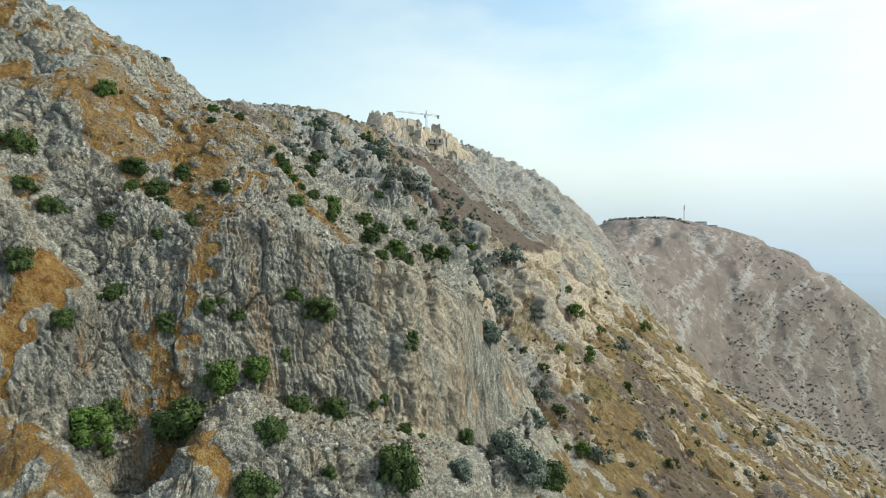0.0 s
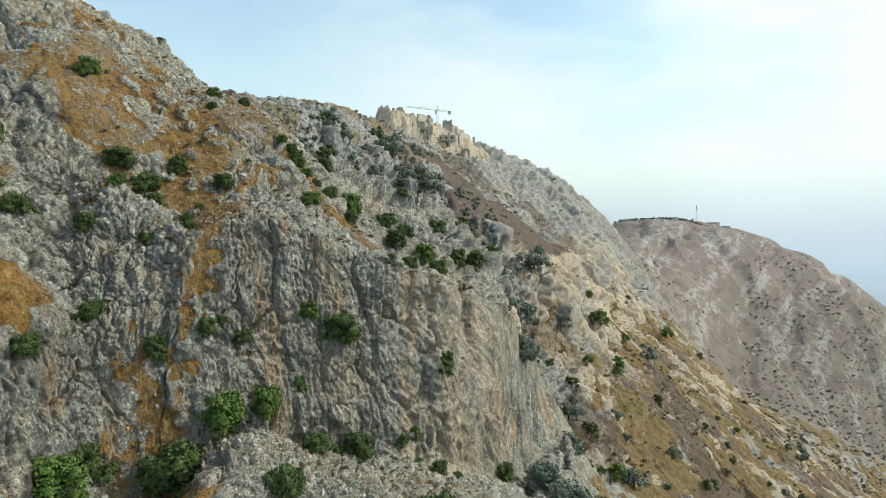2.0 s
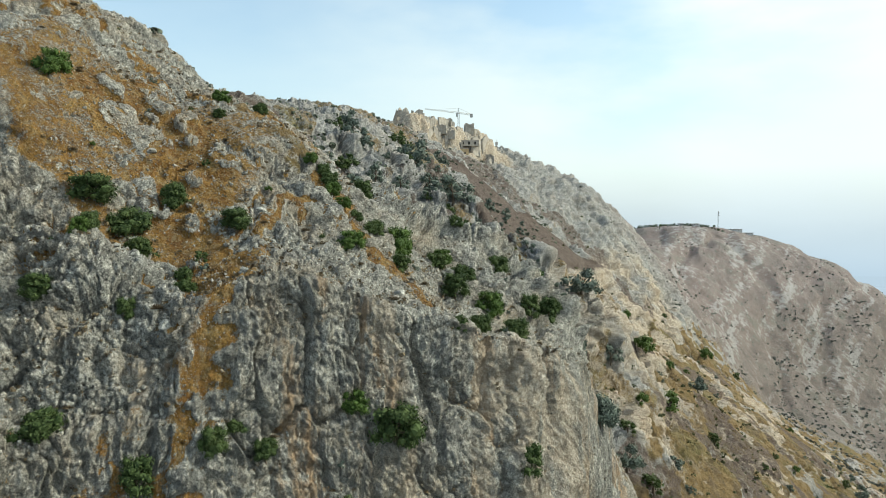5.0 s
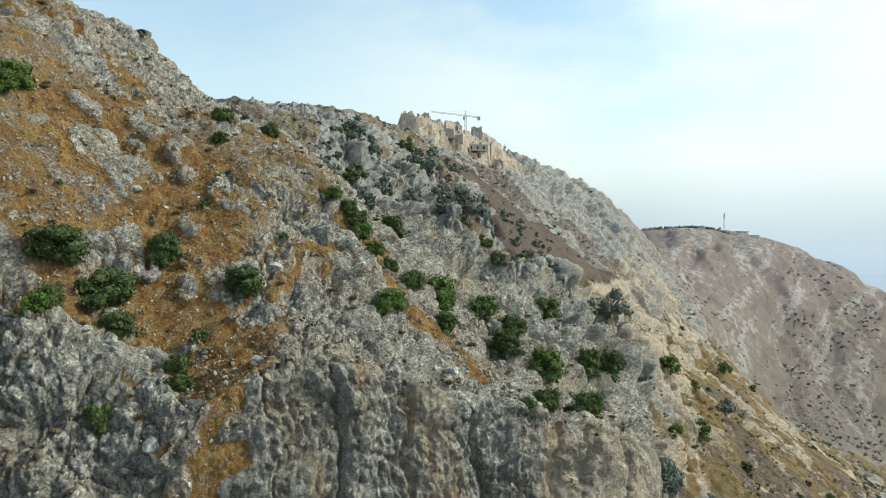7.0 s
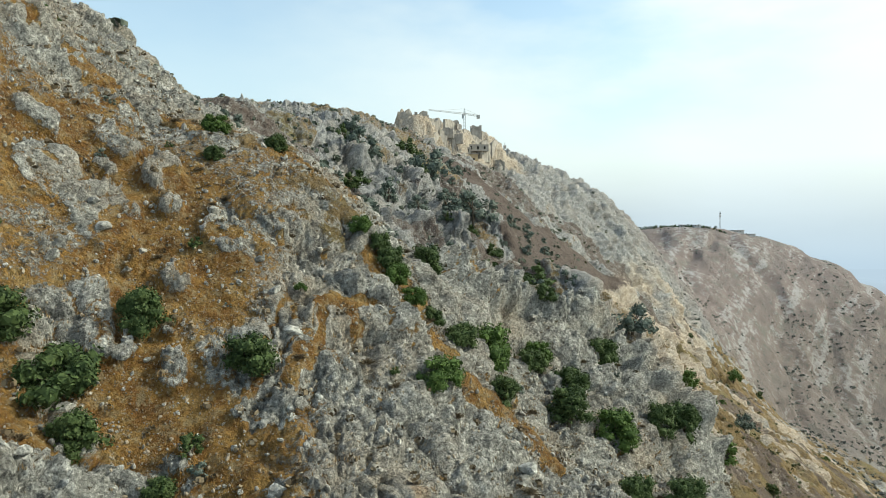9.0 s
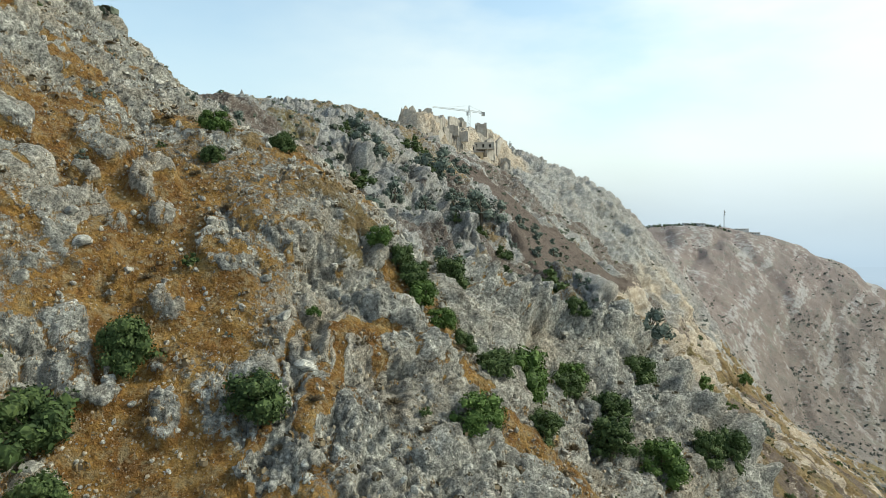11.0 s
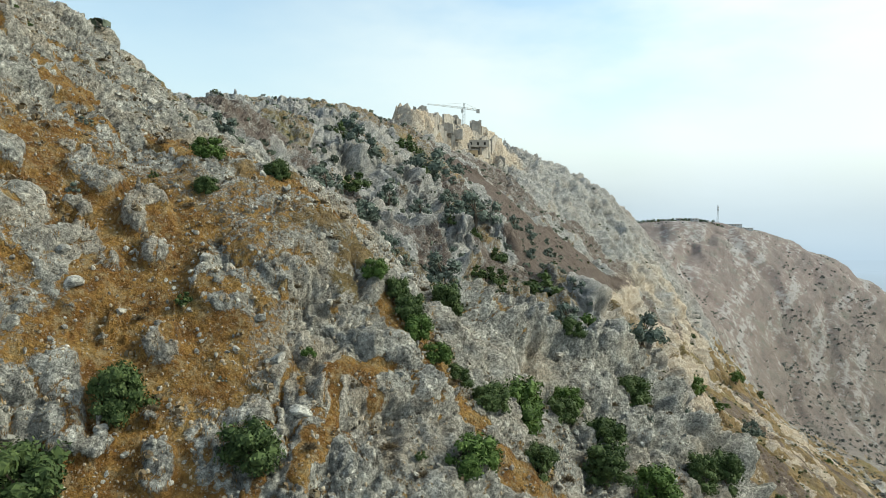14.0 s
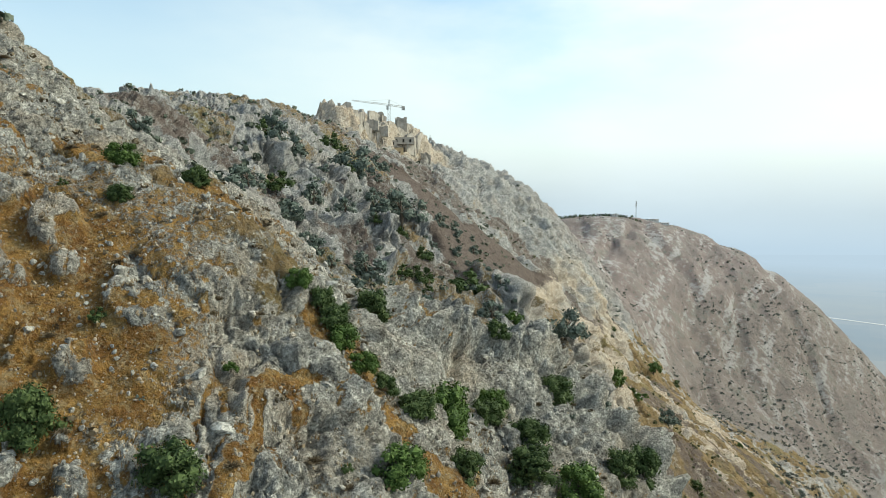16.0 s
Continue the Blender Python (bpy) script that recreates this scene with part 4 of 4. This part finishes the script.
def build_scrub(name, count, y0, y1, q0, q1, smallest, spread, leaf, label, seed):
    """Low scrub too small and too thick to count, as one mesh of leaf clumps."""
    g = random.Random(seed)
    vs, fs = [], []
    for _ in range(count):
        y = g.uniform(y0, y1)
        x = FAN[0] + g.uniform(q0, q1) * (y - FAN[1])
        if noise.noise(Vector((x, y, 0)) * 0.03) < g.uniform(-0.5, 0.4):
            continue
        z, s = ground_at(x, y), smallest + spread * g.random() ** 2.5
        for _ in range(11):
            n = Vector((g.gauss(0, 1), g.gauss(0, 1), g.gauss(0, 1))).normalized()
            a = n.orthogonal().normalized()
            b = n.cross(a)
            p = Vector((x, y, z + s * 0.4)) + Vector((n.x, n.y, n.z * 0.6)) * s * g.uniform(0.5, 1.0)
            k, w = len(vs), s * 0.42
            vs += [tuple(p + a * w), tuple(p + b * w), tuple(p - a * w), tuple(p - b * w)]
            fs.append((k, k + 1, k + 2, k + 3))
    me = bpy.data.meshes.new(name)
    me.from_pydata(vs, [], fs)
    me.materials.append(leaf)
    return tagged(new(name, me), label, "scrub", kind="stuff")


build_scrub("far_scrub", 3200, 430, 840, 0.2, 0.75, 0.35, 1.0, leaf_material("far_scrub_leaves", (0.10, 0.11, 0.095), (0.15, 0.16, 0.14), (0.20, 0.205, 0.18)), "sparse grey-green scrub dotting the far ridge", 14)
# extra clumps added to darken the far ridge's lower slopes
build_scrub("lower_scrub", 4000, 430, 780, 0.46, 0.82, 0.5, 1.5, leaf_material("lower_scrub_leaves", (0.08, 0.09, 0.08), (0.12, 0.13, 0.115), (0.16, 0.165, 0.15)), "thick grey-green scrub on the lower slopes of the far ridge", 18)
build_scrub("slope_scrub", 2600, 195, 440, 0.16, 0.72, 0.25, 0.8, leaf_material("slope_scrub_leaves", (0.05, 0.06, 0.025), (0.09, 0.10, 0.045), (0.17, 0.155, 0.08)), "low olive scrub scattered over the dry slope", 15)
build_scrub("bowl_scrub", 2800, 172, 400, -0.3, 0.2, 0.3, 1.2, leaf_material("bowl_scrub_leaves", (0.06, 0.078, 0.055), (0.098, 0.118, 0.084), (0.145, 0.155, 0.115)), "low grey-green scrub between the rocks of the bowl", 16)
build_scrub("spur_scrub", 2400, 100, 175, -0.36, 0.26, 0.12, 0.35, DRY_TWIG, "small dry herbs and brown scrub between the rocks", 17)


def build_rubble():
    """Broken limestone lying thick over the near slope, one mesh."""
    g = random.Random(9)
    shapes = []
    for k in range(8):
        bm = boulder_mesh(200 + k, 2)
        shapes.append((np.array([v.co for v in bm.verts]), np.array([[v.index for v in f.verts] for f in bm.faces])))
        bm.free()
    vs, fs, total = [], [], 0
    for n, (x, y, k) in enumerate(near_spots(9000, 0.36, 0.22, 0.32, 19)):
        if n >= 3000:
            break
        v, f = shapes[n % 8]
        s = 0.22 + 0.75 * g.random() ** 2.6
        if k > 0.3:
            s *= 0.55
        m = np.array(pose(0, 0, 0, g.uniform(0, 360), g.uniform(0, 360), g.uniform(0, 360)).to_3x3())
        vs.append((v * np.array([s, s * g.uniform(0.6, 1.0), s * g.uniform(0.6, 1.0)])) @ m.T + np.array([x, y, ground_at(x, y) + 0.12 * s]))
        fs.append(f + total)
        total += len(v)
    me = bpy.data.meshes.new("rubble")
    me.from_pydata(np.concatenate(vs).tolist(), [], np.concatenate(fs).tolist())
    me.materials.append(ROCK)
    return tagged(new("rubble", me), "broken grey limestone rubble over the slope", "rubble", kind="stuff")


build_rubble()

# ---- fortress ruin on the crest, with its tower crane ----
STONE = plain_material("pale_fortress_masonry", (0.26, 0.235, 0.20), (0.47, 0.43, 0.37), 0.5)
STONE_WARM = plain_material("ochre_plastered_masonry", (0.42, 0.31, 0.18), (0.60, 0.47, 0.29), 0.4)
# near-black for slabs set on walls: the shade inside openings, as colour
DARK = plain_material("opening_shade_black", (0.02, 0.018, 0.015), (0.04, 0.035, 0.03), 1.0)
STEEL = plain_material("weathered_crane_steel", (0.40, 0.41, 0.41), (0.52, 0.53, 0.52), 0.8, 0.6)
CONCRETE = plain_material("grey_concrete", (0.34, 0.33, 0.31), (0.46, 0.45, 0.42), 0.8)


def box(bm, x0, y0, z0, x1, y1, z1):
    v = [bm.verts.new(p) for p in ((x0, y0, z0), (x1, y0, z0), (x1, y1, z0), (x0, y1, z0), (x0, y0, z1), (x1, y0, z1), (x1, y1, z1), (x0, y1, z1))]
    for f in ((0, 3, 2, 1), (4, 5, 6, 7), (0, 1, 5, 4), (1, 2, 6, 5), (2, 3, 7, 6), (3, 0, 4, 7)):
        bm.faces.new([v[k] for k in f])


def ruin(bm, ax, ay, bx, by, base, tops, thick, seed, step=0.9):
    """A wall from a to b with a broken top: heights run through tops, each course of stones a bit uneven."""
    r = random.Random(seed)
    length = math.hypot(bx - ax, by - ay)
    ux, uy = (bx - ax) / length, (by - ay) / length
    n = max(2, int(length / step))
    prof = []
    for k in range(n + 1):
        u = k / n
        h = float(np.interp(u, np.linspace(0, 1, len(tops)), tops)) + r.uniform(-0.35, 0.35)
        prof.append((ax + ux * u * length, ay + uy * u * length, h))
    front, back = [], []
    for x, y, h in prof:
        rows_f, rows_b = [], []
        for j in range(5):
            z = base + (h - base) * j / 4
            o = r.uniform(-0.14, 0.14)
            rows_f.append(bm.verts.new((x + uy * (thick / 2 + o), y - ux * (thick / 2 + o), z)))
            rows_b.append(bm.verts.new((x - uy * thick / 2, y + ux * thick / 2, z + (r.uniform(-0.3, 0.3) if j == 4 else 0))))
        front.append(rows_f)
        back.append(rows_b)
    for k in range(n):
        for j in range(4):
            bm.faces.new((front[k][j], front[k + 1][j], front[k + 1][j + 1], front[k][j + 1]))
            bm.faces.new((back[k + 1][j], back[k][j], back[k][j + 1], back[k + 1][j + 1]))
        bm.faces.new((front[k][4], front[k + 1][4], back[k + 1][4], back[k][4]))
    for k, s in ((0, 1), (n, -1)):
        for j in range(4):
            q = (back[k][j], front[k][j], front[k][j + 1], back[k][j + 1])
            bm.faces.new(q if s > 0 else q[::-1])


def ruin_tower(name, x, y, w, d, base, tops, seed, parent, material=None):
    bm = bmesh.new()
    c = [(x, y), (x + w, y), (x + w, y + d), (x, y + d)]
    for k in range(4):
        a, b = c[k], c[(k + 1) % 4]
        ruin(bm, a[0], a[1], b[0], b[1], base, tops if k in (0, 2) else (tops[0], tops[-1]), 1.2, seed + k)
    return part(name, bm, material or STONE, parent)


def build_fortress():
    root = tagged(new("fortress_ruin"), "ruined pale stone fortress on the rocky crest", "fortress")
    ruin_tower("tower", -39.4, 391, 4.6, 5, 48, (63.2, 64.2, 63.8, 61.4), 1, root)
    ruin_tower("tower", -32.4, 393, 5.0, 6, 48, (61.8, 64.0, 64.8, 64.2), 5, root)
    for k, (ax, ay, bx, by, base, tops) in enumerate((
            (-43, 388, -39, 391, 46, (55.5, 57, 60)), (-35, 391.5, -32.2, 393, 48, (58.5, 60.6)), (-27.2, 394, -22, 399, 50, (62.6, 60.8, 61.8)),
            (-20, 401, -14, 408, 52, (62.4, 62.6, 60.2)), (-11, 413, -8, 419, 52, (59.6, 60.0)), (-1.6, 424, 1.6, 427, 50, (60.2, 59.0)),
            (-25, 391, -19, 394, 44, (53.5, 55.0, 54.2)), (-17, 396, -12, 399, 44, (53.2, 52.6, 54.0)), (-3.5, 403, 1.0, 408, 44, (52.5, 54.0, 51.6)), (2.0, 413, 6.5, 421, 44, (53.5, 55.6, 54.0)),
            (-21, 397, -15, 402, 46, (57.0, 58.4, 57.4)), (-10, 406, -3, 413, 46, (55.6, 56.6, 54.8)), (-30, 388, -26, 390, 44, (55.0, 56.2)))):
        bm = bmesh.new()
        ruin(bm, ax, ay, bx, by, base, tops, 1.1, 30 + k, 0.6)
        part("wall", bm, STONE, root)
    rr = random.Random(77)
    for k in range(34):
        x = rr.uniform(-38, 6)
        y = 390 + (x + 38) * 0.82 + rr.uniform(-15, 2)
        z, w, turn = ground_at(x, y), rr.uniform(2.0, 5.5), rr.uniform(-0.5, 1.2)
        top = z + rr.uniform(0.6, 2.6)
        bm = bmesh.new()
        ruin(bm, x, y, x + w * math.cos(turn), y + w * math.sin(turn), z - 3.0, (top, top + rr.uniform(-1.2, 1.2), top - rr.uniform(0, 1.4)), rr.uniform(0.8, 1.8), 130 + k, 0.7)
        part("wall", bm, STONE, root)
    ruin_tower("tower", -6.2, 422, 4.0, 4, 50, (62.9, 62.3, 61.6), 60, root)
    bm = bmesh.new()
    box(bm, -11.4, 397.0, 38.0, -5.2, 403.0, 46.6)
    bmesh.ops.bevel(bm, geom=bm.edges[:], offset=0.12, segments=1)
    hall = part("building", bm, STONE_WARM, root, "ochre plastered flat-roofed building")
    bm = bmesh.new()
    box(bm, -11.8, 396.6, 46.6, -4.8, 403.4, 47.0)
    part("roof_slab", bm, STONE, hall)
    for x in (-10.4, -7.4):
        bm = bmesh.new()
        box(bm, x, 396.9, 43.6, x + 0.9, 397.1, 44.9)
        part("dark_window_slab", bm, DARK, hall)
    for x, y, z, w in ((-16.0, 399.0, 50.0, 8.0), (-9.0, 402.0, 51.6, 9.0)):
        bm = bmesh.new()
        box(bm, x, y, z - 3.0, x + w, y + 3.0, z)
        terrace = part("terrace", bm, STONE, root, "low flat-topped terrace wall")
        for q in range(3):
            bm = bmesh.new()
            box(bm, x + 0.8 + q * w / 3, y - 0.05, z - 2.3, x + 1.6 + q * w / 3, y + 0.1, z - 0.9)
            part("dark_niche_slab", bm, DARK, terrace)
    return root


build_fortress()


def lattice(bm, a, b, w, bays, r, taper=1.0):
    """A square lattice beam between a and b."""
    a, b = Vector(a), Vector(b)
    d = (b - a).normalized()
    up = Vector((0, 0, 1)) if abs(d.z) < 0.9 else Vector((1, 0, 0))
    u = d.cross(up).normalized()
    v = u.cross(d)
    rings = []
    for k in range(bays + 1):
        p, s = a.lerp(b, k / bays), w / 2 * (1 + (taper - 1) * k / bays)
        rings.append([p + u * s * sx + v * s * sy for sx, sy in ((1, 1), (-1, 1), (-1, -1), (1, -1))])
    for k in range(bays):
        for j in range(4):
            limb(bm, rings[k][j], rings[k + 1][j], r, r, 4)
            limb(bm, rings[k][j], rings[k + 1][(j + 1) % 4], r * 0.6, r * 0.6, 4)
            limb(bm, rings[k][j], rings[k][(j + 1) % 4], r * 0.6, r * 0.6, 4)


def build_crane():
    root = tagged(new("tower_crane"), "grey lattice tower crane standing inside the fortress", "crane")
    base = (-9.8, 422.0)
    bm = bmesh.new()
    lattice(bm, (*base, 52.0), (*base, 68.0), 1.1, 12, 0.065)
    part("mast", bm, STEEL, root)
    bm = bmesh.new()
    lattice(bm, (*base, 68.0), (*base, 70.6), 0.9, 2, 0.09, 0.3)
    part("apex", bm, STEEL, root)
    bm = bmesh.new()
    lattice(bm, (*base, 68.2), (-26.8, 412.0, 68.4), 0.7, 14, 0.05, 0.6)
    part("jib", bm, STEEL, root)
    bm = bmesh.new()
    lattice(bm, (*base, 68.2), (-2.6, 427.0, 68.0), 0.7, 5, 0.06)
    part("counter_jib", bm, STEEL, root)
    bm = bmesh.new()
    box(bm, -3.6, 425.6, 66.6, -2.2, 427.4, 68.3)
    part("counterweight", bm, CONCRETE, root)
    bm = bmesh.new()
    box(bm, -11.0, 421.2, 66.0, -10.1, 422.2, 67.7)
    part("cab", bm, STEEL, root)
    for k, tip in enumerate(((-20.0, 416.0, 68.9), (-3.4, 426.4, 68.5))):
        bm = bmesh.new()
        limb(bm, (*base, 70.6), tip, 0.05, 0.05, 4)
        part("tie_rod", bm, STEEL, root)
    return root


build_crane()


def build_mast(x, y, top, w):
    root = tagged(new("radio_mast"), "thin grey lattice radio mast on the ridge", "mast")
    z = ground_at(x, y)
    bm = bmesh.new()
    lattice(bm, (x, y, z - 0.5), (x, y, top), w, 10, 0.035 * w, 0.35)
    body = part("lattice_tower", bm, STEEL, root)
    for k in range(2):
        bm = bmesh.new()
        box(bm, x - 0.7, y - 0.9, top - 3 - 2.5 * k, x + 0.7, y - 0.5, top - 1.4 - 2.5 * k)
        part("antenna", bm, CONCRETE, root)
    return root


build_mast(267.8, 793.0, 28.6, 1.7)
build_mast(11.4, 440.0, 56.6, 0.9)

# ---- houses, trees and road on the far ridge ----
WHITE = plain_material("white_render", (0.48, 0.47, 0.45), (0.60, 0.59, 0.57), 0.5)
ROOF = plain_material("pale_roof", (0.45, 0.42, 0.40), (0.58, 0.55, 0.52), 0.5)


def build_house(x, y, w, d, h):
    root = tagged(new("house"), "small white flat-roofed house on the ridge top", "house", "houses on the far ridge")
    z = ground_at(x, y)
    bm = bmesh.new()
    box(bm, x, y, z - 2.0, x + w, y + d, z + h)
    wall = part("wall", bm, WHITE, root)
    bm = bmesh.new()
    box(bm, x - 0.3, y - 0.3, z + h, x + w + 0.3, y + d + 0.3, z + h + 0.35)
    part("roof", bm, ROOF, root)
    for k in range(max(2, int(w / 3))):
        bm = bmesh.new()
        xx = x + 0.8 + k * 2.8
        if xx + 1.2 < x + w:
            box(bm, xx, y - 0.06, z + h - 1.2, xx + 1.1, y + 0.1, z + h - 0.4)
            part("window", bm, DARK, root)
        else:
            bm.free()
    return root


for x, y, w, d, h in ((240, 788, 7, 6, 2.9), (284, 798, 11, 6, 1.7), (299, 801, 9, 6, 1.4), (226, 790, 5, 5, 2.2)):
    build_house(x, y, w, d, h)
g = random.Random(31)
for i in range(46):
    u = i / 45
    x = 178 + 92 * u + g.uniform(-1.5, 1.5)
    ob = put_bush(x, 782 + 10 * u + g.uniform(-4, 8), g.uniform(2.2, 4.2), g, g.choice((0, 2, 5)))
    ob.name, ob["category"], ob["label"], ob["group"] = "tree", "tree", "dark rounded tree in the row along the ridge top", "trees on the far ridge"


def build_road():
    pts = [(1180 + 60 * k + 25 * math.sin(k * 0.6), 2350 - 115 * k, PLAIN_Z + 1.0) for k in range(14)]
    bm = bmesh.new()
    prev = None
    for k, p in enumerate(pts):
        a = Vector(p)
        d = (Vector(pts[min(k + 1, 13)]) - Vector(pts[max(k - 1, 0)])).normalized()
        s = Vector((d.y, -d.x, 0)) * 7
        row = (bm.verts.new(a - s), bm.verts.new(a + s), bm.verts.new(a + s * 1.05 - Vector((0, 0, 1))), bm.verts.new(a - s * 1.05 - Vector((0, 0, 1))))
        if prev:
            for j in range(4):
                bm.faces.new((prev[j], row[j], row[(j + 1) % 4], prev[(j + 1) % 4]))
        prev = row
    return tagged(part("road", bm, plain_material("pale_road", (0.5, 0.5, 0.5), (0.6, 0.6, 0.6), 0.01)), "pale straight road across the plain", "road", kind="structure")


build_road()
